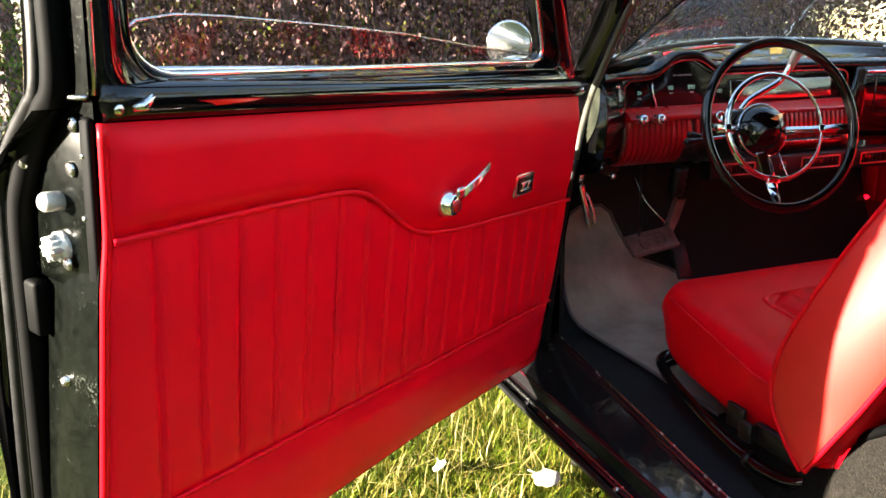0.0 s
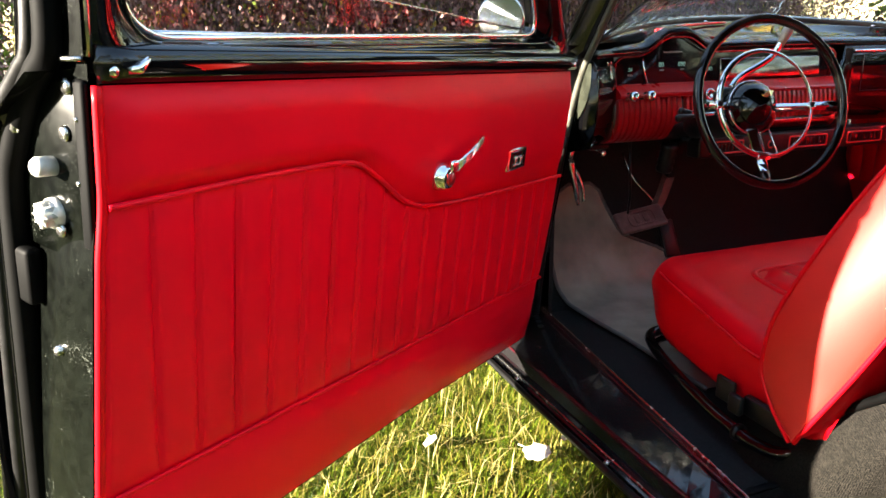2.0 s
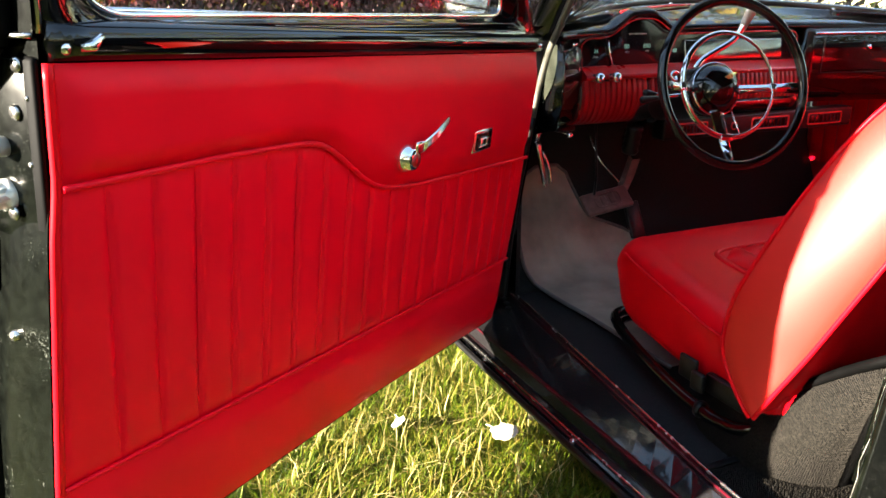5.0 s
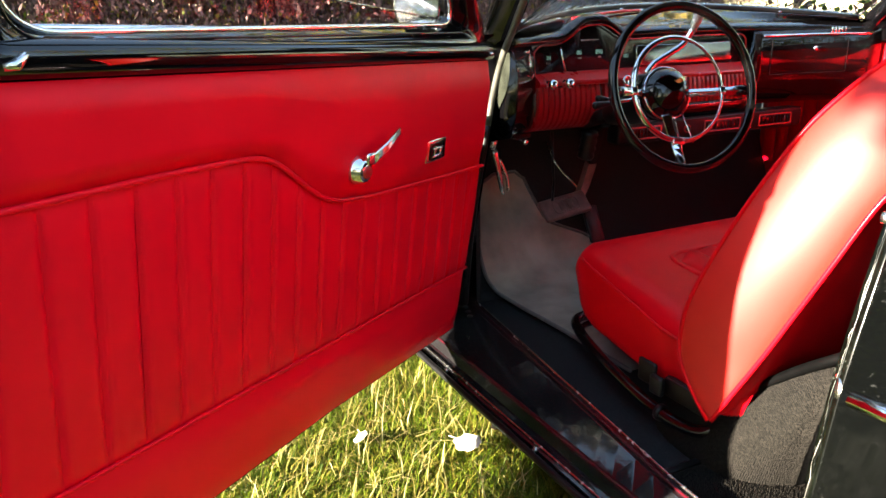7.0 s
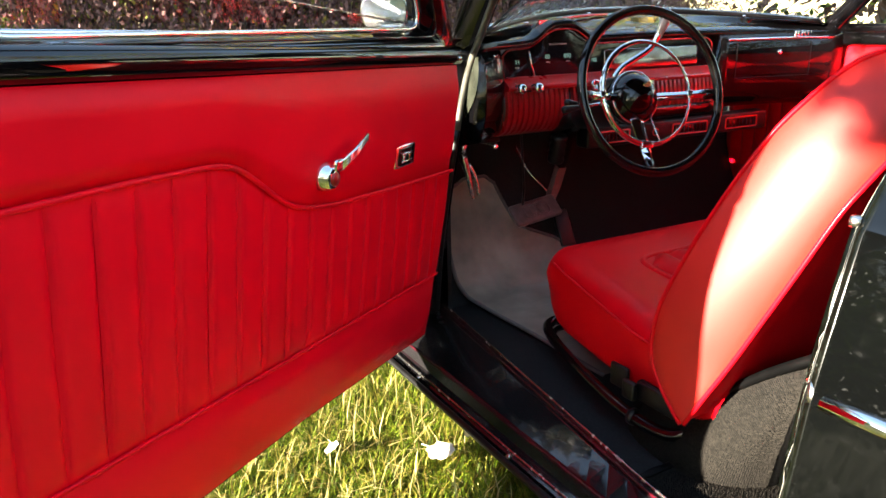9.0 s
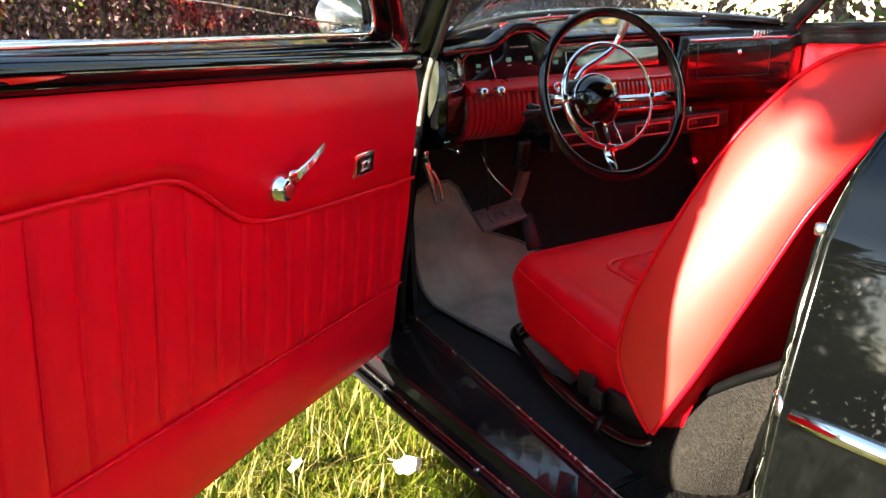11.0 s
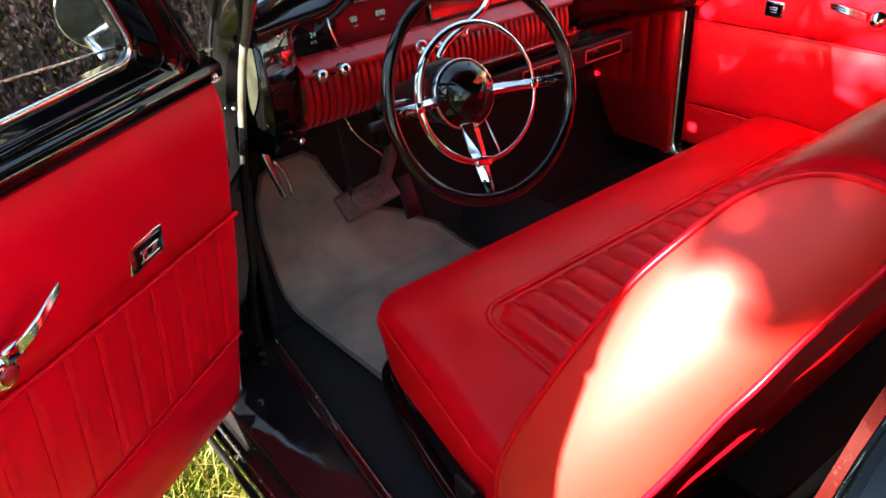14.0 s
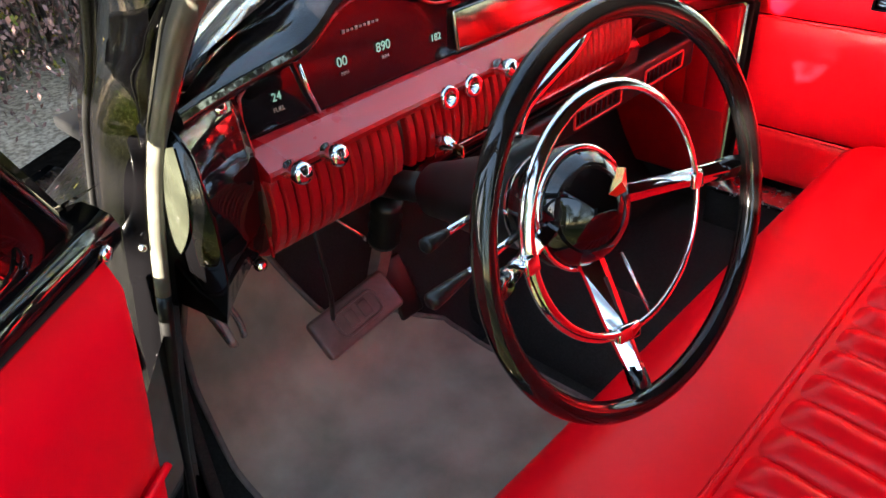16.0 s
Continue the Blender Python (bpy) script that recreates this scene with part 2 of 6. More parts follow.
def mesh_data(name, geo, mat, smooth=True):
    verts, faces = geo
    me = bpy.data.meshes.new(name)
    me.from_pydata([tuple(v) for v in verts], [], faces)
    me.update()
    me.materials.append(mat)
    if smooth:
        me.shade_smooth()
    return me


def root_matrix(ob):
    m = ob.matrix_basis.copy()
    while ob.parent:
        ob = ob.parent
        m = ob.matrix_basis @ m
    return m


def part(name, geo, mat, parent, label="", smooth=True, world=False):
    if world:
        inv = root_matrix(parent).inverted()
        geo = ([inv @ Vector(v) for v in geo[0]], geo[1])
    ob = new(name, mesh_data(name, geo, mat, smooth))
    ob.parent = parent
    if label:
        ob["label"] = label
    return ob


def outward(geo):
    """The same faces, all turned outwards."""
    bm = bmesh.new()
    vs = [bm.verts.new(v) for v in geo[0]]
    for f in geo[1]:
        bm.faces.new([vs[i] for i in f])
    bmesh.ops.recalc_face_normals(bm, faces=bm.faces[:])
    bm.verts.index_update()
    out_geo = [v.co.copy() for v in bm.verts], [tuple(v.index for v in f.verts) for f in bm.faces]
    bm.free()
    return out_geo


def pane(low, high, off, nv=6):
    """A thin closed sheet between two curves."""
    rows = [[Vector(p) * (1 - k / nv) + Vector(q) * (k / nv) for p, q in zip(low, high)] for k in range(nv + 1)]
    back = [[p + Vector(off) for p in r] for r in rows]
    return outward(loft([a + b[::-1] for a, b in zip(rows, back)]))


def solo(name, geo, mat, label, category="", kind="", smooth=True, group=""):
    """A thing that is one mesh; its origin is moved to its base."""
    vs = [Vector(v) for v in geo[0]]
    base = Vector((sum(v.x for v in vs) / len(vs), sum(v.y for v in vs) / len(vs), min(v.z for v in vs)))
    ob = new(name, mesh_data(name, ([v - base for v in vs], geo[1]), mat, smooth))
    ob.location = base
    return tagged(ob, label, category, group, kind)


def join(*geos):
    verts, faces = [], []
    for v, f in geos:
        k = len(verts)
        verts += list(v)
        faces += [tuple(i + k for i in q) for q in f]
    return verts, faces


def moved(geo, m):
    return [m @ Vector(v) for v in geo[0]], geo[1]


def grid(fn, nu, nv, flip=False):
    verts = [fn(i / nu, j / nv) for i in range(nu + 1) for j in range(nv + 1)]
    w = nv + 1
    faces = []
    for i in range(nu):
        for j in range(nv):
            q = (i * w + j, (i + 1) * w + j, (i + 1) * w + j + 1, i * w + j + 1)
            faces.append(q[::-1] if flip else q)
    return verts, faces


def loft(rings, closed=True, caps=True, loop=False):
    n = len(rings[0])
    verts = [v for r in rings for v in r]
    faces = []
    m = len(rings)
    for i in range(m if loop else m - 1):
        for j in range(n if closed else n - 1):
            a, b = i * n + j, i * n + (j + 1) % n
            k = (i + 1) % m
            c, d = k * n + (j + 1) % n, k * n + j
            faces.append((a, b, c, d))
    if caps and closed and not loop:
        faces.append(tuple(range(n))[::-1])
        faces.append(tuple((m - 1) * n + j for j in range(n)))
    return verts, faces


def tube(path, r, seg=10, loop=False, caps=True, squash=1.0):
    """A round bar along a path; r is a number or one radius for each point."""
    p = [Vector(q) for q in path]
    n = len(p)
    rings = []
    side = None
    for i in range(n):
        a = p[(i - 1) % n] if (loop or i) else p[0]
        b = p[(i + 1) % n] if (loop or i < n - 1) else p[-1]
        t = (b - a).normalized()
        if side is None:
            up = Vector((0, 0, 1)) if abs(t.z) < 0.9 else Vector((1, 0, 0))
            side = t.cross(up).normalized()
        side = (side - t * side.dot(t)).normalized()
        up = side.cross(t)
        rr = r[i] if isinstance(r, (list, tuple)) else r
        rings.append([p[i] + (side * math.cos(2 * math.pi * j / seg) + up * math.sin(2 * math.pi * j / seg) * squash) * rr for j in range(seg)])
    return loft(rings, True, caps, loop)


def spline(points, n):
    """n + 1 points, evenly in the parameter, on a smooth curve through the points."""
    p = [Vector(q) for q in points]
    out = []
    m = len(p) - 1
    for k in range(n + 1):
        s = min(k / n * m, m - 1e-6)
        i = int(s)
        f = s - i
        p0, p1, p2, p3 = p[max(i - 1, 0)], p[i], p[i + 1], p[min(i + 2, m)]
        out.append(0.5 * (2 * p1 + (p2 - p0) * f + (2 * p0 - 5 * p1 + 4 * p2 - p3) * f * f + (3 * p1 - p0 - 3 * p2 + p3) * f ** 3))
    return out


def curve_at(points, x):
    """Piecewise straight y(x) from rising (x, y) pairs."""
    if x <= points[0][0]:
        return points[0][1]
    for (a, b), (c, d) in zip(points, points[1:]):
        if x <= c:
            return b + (d - b) * (x - a) / (c - a)
    return points[-1][1]


def rbox(c, s, r=0.004, seg=2):
    bm = bmesh.new()
    bmesh.ops.create_cube(bm, size=1, matrix=Matrix.LocRotScale(c, None, s))
    if r:
        bmesh.ops.bevel(bm, geom=bm.edges[:], offset=min(r, min(s) * 0.45), segments=seg, affect="EDGES", profile=0.5)
    bm.verts.index_update()
    geo = [v.co.copy() for v in bm.verts], [tuple(v.index for v in f.verts) for f in bm.faces]
    bm.free()
    return geo


def lathe(profile, m, seg=24):
    """Turn (radius, height) pairs round the z axis of m."""
    rings = [[m @ Vector((r * math.cos(2 * math.pi * j / seg), r * math.sin(2 * math.pi * j / seg), h)) for j in range(seg)] for r, h in profile]
    return loft(rings)


def axis(origin, z, x=(0, 0, 1)):
    z = Vector(z).normalized()
    x = Vector(x) if abs(z.dot(Vector(x).normalized())) < 0.99 else Vector((1, 0, 0))
    x = (x - z * x.dot(z)).normalized()
    y = z.cross(x)
    m = Matrix((x, y, z)).transposed().to_4x4()
    m.translation = origin
    return m


def slab(outline, thick, m, bevel=0.0):
    """An outline of (a, b) pairs, given thickness along z of m, with a small edge bevel."""
    n = len(outline)
    cx, cy = sum(p[0] for p in outline) / n, sum(p[1] for p in outline) / n

    def inset(p, d):
        v = Vector((p[0] - cx, p[1] - cy))
        v = v * (1 - d / max(v.length, 1e-6))
        return (cx + v.x, cy + v.y)
    rows = [(0, bevel), (bevel, 0), (thick - bevel, 0), (thick, bevel)] if bevel else [(0, 0), (thick, 0)]
    rings = [[m @ Vector((*inset(p, d), h)) for p in outline] for h, d in rows]
    return loft(rings)


I4 = Matrix.Identity(4)

# ---------------------------------------------------------------- ground
def ground_point(a, b):
    x, y = (a - 0.5) * 120, (b - 0.5) * 120
    return (x, y, -0.04 + 0.03 * noise.noise((x * 0.9, y * 0.9, 0)) + 0.012 * noise.noise((x * 4, y * 4, 5)))


solo("ground", grid(lambda a, b: ground_point(0.5 + 0.5 * math.copysign(abs(2 * a - 1) ** 2.2, a - 0.5), 0.5 + 0.5 * math.copysign(abs(2 * b - 1) ** 2.2, b - 0.5)), 150, 150), GROUND, "lawn fading into bare earth with bark and dry leaves", "ground", "structure")

# ---------------------------------------------------------------- open door
DU, DV, DW = Vector((-0.58266, 0.81271, 0)), Vector((-0.10444, -0.07488, 0.99171)), Vector((0.80597, 0.57783, 0.12851))
DOOR = Matrix((DU, DV, DW)).transposed().to_4x4()
DOOR.translation = (-0.18, 0.047, 0.891)
door = thing("door_1", DOOR, "open black car door with a red pleated leather inner panel", "car door", kind="structure")
PIPE = [(-0.05, -0.261), (0.279, -0.241), (0.5, -0.226), (0.6, -0.212), (0.64, -0.2), (0.672, -0.184), (0.728, -0.143), (0.775, -0.11), (0.804, -0.097), (0.845, -0.091), (1.0, -0.085), (1.3, -0.082)]
LOW = [(-0.05, -0.534), (1.3, -0.467)]
TOP = [(-0.05, -0.002), (1.3, 0.053)]
BOT = [(-0.05, -0.702), (0.06, -0.7), (0.57, -0.668), (1.3, -0.655)]


def pipe_v(u):
    return sum(curve_at(PIPE, u + d) for d in (-0.02, -0.01, 0, 0.01, 0.02)) / 5


def front_u(v):
    return curve_at([(-0.7, 0.03), (-0.64, 0.014), (-0.53, 0.004), (-0.36, -0.016), (-0.17, -0.02), (-0.04, -0.02), (0, -0.002)], v)


def rear_u(v):
    return curve_at([(-0.66, 1.27), (-0.466, 1.262), (-0.145, 1.24), (-0.08, 1.232), (0.05, 1.231)], v)


def puff(a, k=0.12):
    e = min(a, 1 - a)
    return 1.0 if e > k else math.sin(max(e, 0) / k * math.pi / 2)


def door_band(lo, hi, thick, nu=90, nv=14, wrinkle=0.0, soft=0.1):
    def f(a, b):
        u0 = a * 1.25
        v = lo(u0) + (hi(u0) - lo(u0)) * b
        u = front_u(v) + (rear_u(v) - front_u(v)) * a
        v = lo(u) + (hi(u) - lo(u)) * b
        return (u, v, -thick * puff(a, 0.03) * puff(b, soft) - 0.002 - wrinkle * noise.noise((u * 7, v * 6, 1.7)) * puff(b, 0.2))
    return grid(f, nu, nv, True)


part("upper_pad", door_band(lambda u: pipe_v(u), lambda u: curve_at(TOP, u), 0.018, 120, 30, 0.0014, 0.28), RED, door)
part("lower_panel", door_band(lambda u: curve_at(BOT, u), lambda u: curve_at(LOW, u), 0.012, 90, 18, 0.0012, 0.3), RED, door)
pleats = part("pleated_panel", door_band(lambda u: curve_at(LOW, u), pipe_v, 0.001, 90, 4), RED, door, "vertically pleated red leather panel")
SEAMS = [0.0515 + 0.0662 * k for k in range(18)]
EDGES = [front_u(-0.4)] + SEAMS + [1.25]


def pleat_geo(u0, u1, lo_f, hi_f, first=False, last=False):
    lean = random.uniform(-0.0012, 0.0012)
    wide = abs(u1 - u0)

    def f(a, b):
        a = 0.5 - 0.5 * math.cos(math.pi * a)
        ua = u0 + (u1 - u0) * a
        lo, hi = lo_f(ua) + 0.002, hi_f(ua) - 0.002
        v = lo + (hi - lo) * b
        u = ua + lean * math.sin(b * 3)
        if first:
            u = front_u(v) + (u1 - front_u(v)) * a
        if last:
            u = u0 + (rear_u(v) - u0) * a
        edge = min(a, 1 - a) * wide
        body_h = 0.0052 * (1 - math.exp(-edge / 0.0045)) * (0.6 + 0.4 * math.sin(math.pi * a) ** 0.7)
        ridge = 0.0022 * math.exp(-(((1 - a) * wide - 0.0085) / 0.0045) ** 2)
        w = -0.0045 - (body_h + ridge) * puff(b, 0.06)
        return (u, v, w - 0.0012 * noise.noise((u * 11, v * 6, 3)) * math.sin(math.pi * a))
    return grid(f, 16, 24, True)


for k, (u0, u1) in enumerate(zip(EDGES, EDGES[1:])):
    part("pleat", pleat_geo(u0, u1, lambda u: curve_at(LOW, u), pipe_v, k == 0, k == len(EDGES) - 2), RED, pleats)
for k, u0 in enumerate(EDGES[1:-1]):
    lo, hi = curve_at(LOW, u0) + 0.012, pipe_v(u0) - 0.012
    n = int((hi - lo) / 0.0075)
    part("stitching", join(*[rbox((u0 - 0.0042, lo + (hi - lo) * (i + 0.5) / n, -0.0078), (0.0012, 0.0032, 0.0012), 0.0004, 1) for i in range(n)]), RED, pleats, "row of fine stitches")
part("piping", tube([(u, pipe_v(u), -0.011) for u in [front_u(-0.25) + k * (1.232 - front_u(-0.25)) / 80 for k in range(81)]], 0.0045, 8), RED, door)
part("piping", tube([(u, curve_at(LOW, u), -0.008) for u in [0.004 + k * 1.256 / 40 for k in range(41)]], 0.0036, 8), RED, door)
part("edge_roll", tube([(rear_u(v) + 0.001, v, -0.003) for v in [0.05 - 0.7 * k / 40 for k in range(41)]], 0.006, 8), RED_WARM, door)

# glossy garnish below the window
GARN = [(0.0, 0.002), (0.004, -0.008), (0.014, -0.015), (0.026, -0.016), (0.036, -0.011), (0.042, 0.0), (0.045, 0.012)]
part("belt_garnish", loft([[(-0.012 + 1.242 * k / 30, curve_at(TOP, -0.012 + 1.242 * k / 30) + a, w) for a, w in GARN] + [(-0.012 + 1.242 * k / 30, curve_at(TOP, -0.012 + 1.242 * k / 30) + 0.02, 0.06)] for k in range(31)]), BLACK, door, "glossy black painted garnish rail")


def screw(m, r=0.0065):
    return lathe([(0.0, 0.0035), (r * 0.6, 0.003), (r, 0.001), (r, -0.002)][::-1], m, 10)


part("screw", screw(axis((1.218, 0.066, -0.014), (0, 0, -1), (1, 0, 0))), CHROME, door)
part("screw", screw(axis((0.012, 0.018, -0.016), (0, 0, -1), (1, 0, 0))), CHROME, door)
part("lock_finger", tube([(1.2, 0.066, -0.012), (1.19, 0.068, -0.018), (1.178, 0.078, -0.018)], [0.005, 0.006, 0.004], 8), CHROME, door)


def round_poly(corners, radii, seg=8):
    out = []
    n = len(corners)
    for i, (c, r) in enumerate(zip(corners, radii)):
        c = Vector(c)
        a, b = (Vector(corners[i - 1]) - c).normalized(), (Vector(corners[(i + 1) % n]) - c).normalized()
        p, q = c + a * r, c + b * r
        for k in range(seg + 1):
            t = k / seg
            out.append(p * (1 - t) ** 2 + c * 2 * t * (1 - t) + q * t * t)
    return out


WIN_IN = [(0.125, 0.08), (1.172, 0.091), (1.195, 0.42), (0.6, 0.44), (0.31, 0.41)]
WIN_OUT = [(-0.005, 0.02), (1.236, 0.075), (1.242, 0.48), (0.55, 0.5), (0.28, 0.46)]
inn, out = round_poly(WIN_IN, (0.055, 0.07, 0.1, 0.12, 0.08)), round_poly(WIN_OUT, (0.02, 0.02, 0.1, 0.12, 0.08))


def mix2(f):
    return [a * f + b * (1 - f) for a, b in zip(inn, out)]


frame_rings = [[(p.x, p.y, w) for p in mix2(f)] for f, w in ((0.0, 0.004), (0.25, -0.004), (0.55, 0.0), (0.75, 0.014), (0.9, 0.03), (1.0, 0.036), (1.0, 0.062), (0.3, 0.07), (0.0, 0.06))]
part("window_frame", loft(frame_rings, True, False, True), BLACK, door)
part("window_bead", tube([(p.x, p.y, 0.036) for p in mix2(1.02)], 0.0045, 8, True), CHROME, door, "bright window bead")
part("frame_bead", tube([(p.x, p.y, 0.006) for p in mix2(0.78)], 0.0022, 6, True), BLACK, door)
SILLP = [(0.03, 0.03), (0.034, 0.038), (0.04, 0.041), (0.044, 0.037), (0.048, 0.037), (0.052, 0.044), (0.058, 0.047), (0.061, 0.043), (0.064, 0.045), (0.067, 0.056), (0.0735, 0.06)]
part("window_sill", grid(lambda a, b: (0.15 + 1.005 * a, SILLP[round(b * 10)][1] + 0.028 * a, SILLP[round(b * 10)][0]), 40, 10), BLACK, door)
part("sill_strip", tube([(0.155 + 1.005 * k / 30, 0.064 + 0.029 * k / 30, 0.072) for k in range(31)], 0.0055, 8), CHROME, door, "bright window sill strip")
GTOP = [(0.12, 0.088), (0.375, 0.112), (0.6, 0.135), (0.811, 0.148), (1.0, 0.157), (1.075, 0.158), (1.13, 0.15), (1.165, 0.128)]
GU = [0.12 + 1.045 * k / 40 for k in range(41)]
glass = part("window_pane", pane([(u, 0.035, 0.0745) for u in GU], [(u, curve_at(GTOP, u), 0.0745) for u in GU], (0, 0, 0.005), 1), DOORGLASS, door, "partly lowered clear side glass", smooth=False)
glass.visible_shadow = False
part("glass_edge", tube([(u, curve_at(GTOP, u), 0.077) for u in [0.12 + 1.045 * k / 60 for k in range(61)]], 0.0022, 6), STEEL, glass)

# door end with the latch
def end_face(a, b):
    v = 0.075 - 0.75 * a
    return (rear_u(v) + 0.006 - 0.01 * b * b, v, 0.004 + 0.125 * b)


part("door_end", grid(end_face, 30, 10, True), JAMB, door, "dusty black painted door end")
part("door_end_upper", grid(lambda a, b: (1.243, 0.075 + 0.4 * a, 0.0 + 0.058 * b), 10, 6), JAMB, door)
part("end_lip", tube([(rear_u(0.0) + 0.004, 0.08 + 0.38 * k / 10, 0.002) for k in range(11)], 0.004, 6), STEEL, door)
part("end_step", tube([(1.246, 0.078, 0.0), (1.246, 0.07, 0.06)], 0.003, 6), STEEL, door)
part("end_slot", rbox((1.2395, -0.06, 0.014), (0.01, 0.23, 0.02), 0.006), MATTE, door)
def door_line(points, u=1.25):
    """A curve on the end of the door through (v, w) pairs."""
    return spline([(u + 0.02 * max(0.0, -v - 0.2), v, w) for v, w in points], 60)


part("door_seal", tube(door_line([(0.48, 0.046), (0.2, 0.046), (0.09, 0.048), (0.055, 0.072), (0.02, 0.1), (-0.03, 0.128), (-0.1, 0.15), (-0.3, 0.15), (-0.5, 0.146), (-0.68, 0.142)]), 0.0155, 10), MATTE, door)
part("door_seal", tube(door_line([(0.48, 0.067), (0.2, 0.067), (0.085, 0.076), (0.055, 0.096), (0.022, 0.128), (-0.02, 0.16), (-0.07, 0.18), (-0.27, 0.187), (-0.53, 0.187), (-0.68, 0.182)], 1.254), 0.011, 8), RUBBER, door)
part("edge_flange", tube(door_line([(0.48, 0.077), (0.2, 0.08), (0.075, 0.09), (0.052, 0.104), (0.019, 0.14), (-0.021, 0.174), (-0.069, 0.196), (-0.273, 0.212), (-0.53, 0.224), (-0.68, 0.226)], 1.256), 0.0065, 8), BLACK, door)
part("seal_groove", tube(door_line([(0.2, 0.058), (0.085, 0.064), (0.055, 0.086), (0.02, 0.115), (-0.03, 0.148), (-0.1, 0.17), (-0.3, 0.172), (-0.5, 0.17), (-0.68, 0.166)], 1.256), 0.003, 6), BLACK, door)
part("bump_stop", rbox((1.25, -0.2, 0.133), (0.02, 0.075, 0.036), 0.007, 3), MATTE, door, "black rubber bump stop")
part("seal_clip", rbox((1.258, -0.005, 0.12), (0.012, 0.03, 0.026), 0.005), STEEL, door)
part("lock_recess", rbox((1.2435, -0.283, 0.068), (0.005, 0.045, 0.05), 0.002), JAMB, door)
part("striker_pin", lathe([(0.0, 0.014), (0.006, 0.012), (0.008, 0.004), (0.008, -0.002)][::-1], axis((1.246, -0.283, 0.074), (1, 0, 0)), 10), STEEL, door)
part("lock_plate", rbox((1.241, -0.055, 0.072), (0.005, 0.206, 0.126), 0.002), JAMB, door)
part("lock_button", lathe([(0.0, 0.026), (0.009, 0.0255), (0.0115, 0.022), (0.0115, -0.002)][::-1], axis((1.242, -0.05, 0.07), (1, 0.1, -0.1)), 16), NYLON, door, "round steel latch button")
star = []
for k in range(16):
    r = 0.0165 if k % 2 == 0 else 0.0095
    star.append((r * math.cos(2 * math.pi * k / 16), r * math.sin(2 * math.pi * k / 16)))
part("latch_gear", join(slab(star, 0.014, axis((1.25, -0.106, 0.072), (1, 0, 0)), 0.002), lathe([(0.0185, -0.012), (0.0185, 0.0), (0.011, 0.003), (0.011, 0.014), (0.0, 0.015)], axis((1.25, -0.106, 0.072), (1, 0, 0)), 12)), NYLON, door, "star-shaped steel latch rotor")
for v, w in ((-0.007, 0.04), (-0.123, 0.056), (0.045, 0.03)):
    part("screw", screw(axis((1.246 if v > -0.1 else 1.249, v, w), (1, 0, 0), (0, 0, 1)), 0.009), STEEL, door)
for v, w in ((0.012, 0.018), (0.03, 0.09), (-0.06, 0.022)):
    part("drain_hole", lathe([(0.003, -0.004), (0.003, 0.001), (0.0, 0.001)], axis((1.245, v, w), (1, 0, 0)), 8), STEEL, door)

# outer skin and bottom
def skin(a, b):
    u = -0.02 + 1.3 * a
    v = 0.06 - 0.78 * b
    return (u, v, 0.165 + 0.05 * math.sin(math.pi * min(1, b * 1.1)) - 0.12 * max(0, 0.15 - b) / 0.15 - 0.05 * max(0, 0.12 - a) / 0.12)


part("outer_skin", grid(skin, 30, 16, False), BLACK, door, "glossy black outer door skin")
part("door_bottom", grid(lambda a, b: (-0.0 + 1.27 * a, curve_at(BOT, 1.27 * a) - 0.004 - 0.01 * b, 0.17 * b), 30, 4, True), BLACK, door)
part("door_front", grid(lambda a, b: (front_u(0.0 - 0.7 * a) + 0.002, 0.0 - 0.7 * a, 0.0 + 0.12 * b), 20, 4), BLACK, door)

# crank and badge plate
part("crank_rosette", lathe([(0.026, 0.0), (0.027, 0.01), (0.024, 0.016), (0.021, 0.024), (0.017, 0.03), (0.0, 0.031)], axis((0.562, -0.16, -0.01), (0, 0, -1)), 24), CHROME, door)
part("crank_cap", lathe([(0.012, 0.028), (0.013, 0.032), (0.011, 0.035), (0.0, 0.036)], axis((0.562, -0.16, -0.01), (0, 0, -1)), 20), RED_PAINT, door)
crank_arm = part("crank_arm", rbox((0.545, -0.138, -0.036), (0.034, 0.024, 0.014), 0.005), CHROME, door, "chrome window crank")
for k in (-1, 0, 1):
    part("crank_grip", tube([Vector((0.54, -0.137 + 0.0052 * k, -0.04)), Vector((0.505, -0.12 + 0.005 * k, -0.045)), Vector((0.461, -0.097 + 0.004 * k, -0.043))], [0.0046, 0.0044, 0.0034], 8), CHROME, crank_arm)
BU, BV = 0.258, -0.172
pl = part("badge_frame", rbox((BU, BV, -0.015), (0.086, 0.05, 0.012), 0.004), CHROME, door, "square chrome badge plate")
part("badge_inset", rbox((BU, BV, -0.0215), (0.064, 0.036, 0.004), 0.001), BLACK, pl)
for du, dv, su, sv in ((0, 0.006, 0.044, 0.004), (-0.012, -0.002, 0.012, 0.012), (0.012, -0.002, 0.012, 0.012), (0, -0.011, 0.046, 0.004)):
    part("badge_relief", rbox((BU + du, BV + dv, -0.0245), (su, sv, 0.003), 0.001), CHROME, pl)

# round mirror on the door top
MIR = DOOR.inverted() @ Vector((-0.065, 0.175, 1.014))
mn = (DOOR.inverted().to_3x3() @ Vector((-0.9, 0.42, -0.06))).normalized()
mm = axis(MIR, mn)
head = part("mirror_head", lathe([(0.0, -0.038), (0.022, -0.036), (0.043, -0.023), (0.054, -0.004), (0.057, 0.0), (0.055, 0.004), (0.052, 0.0035)], mm, 32), CHROME, door, "round chrome peep mirror")
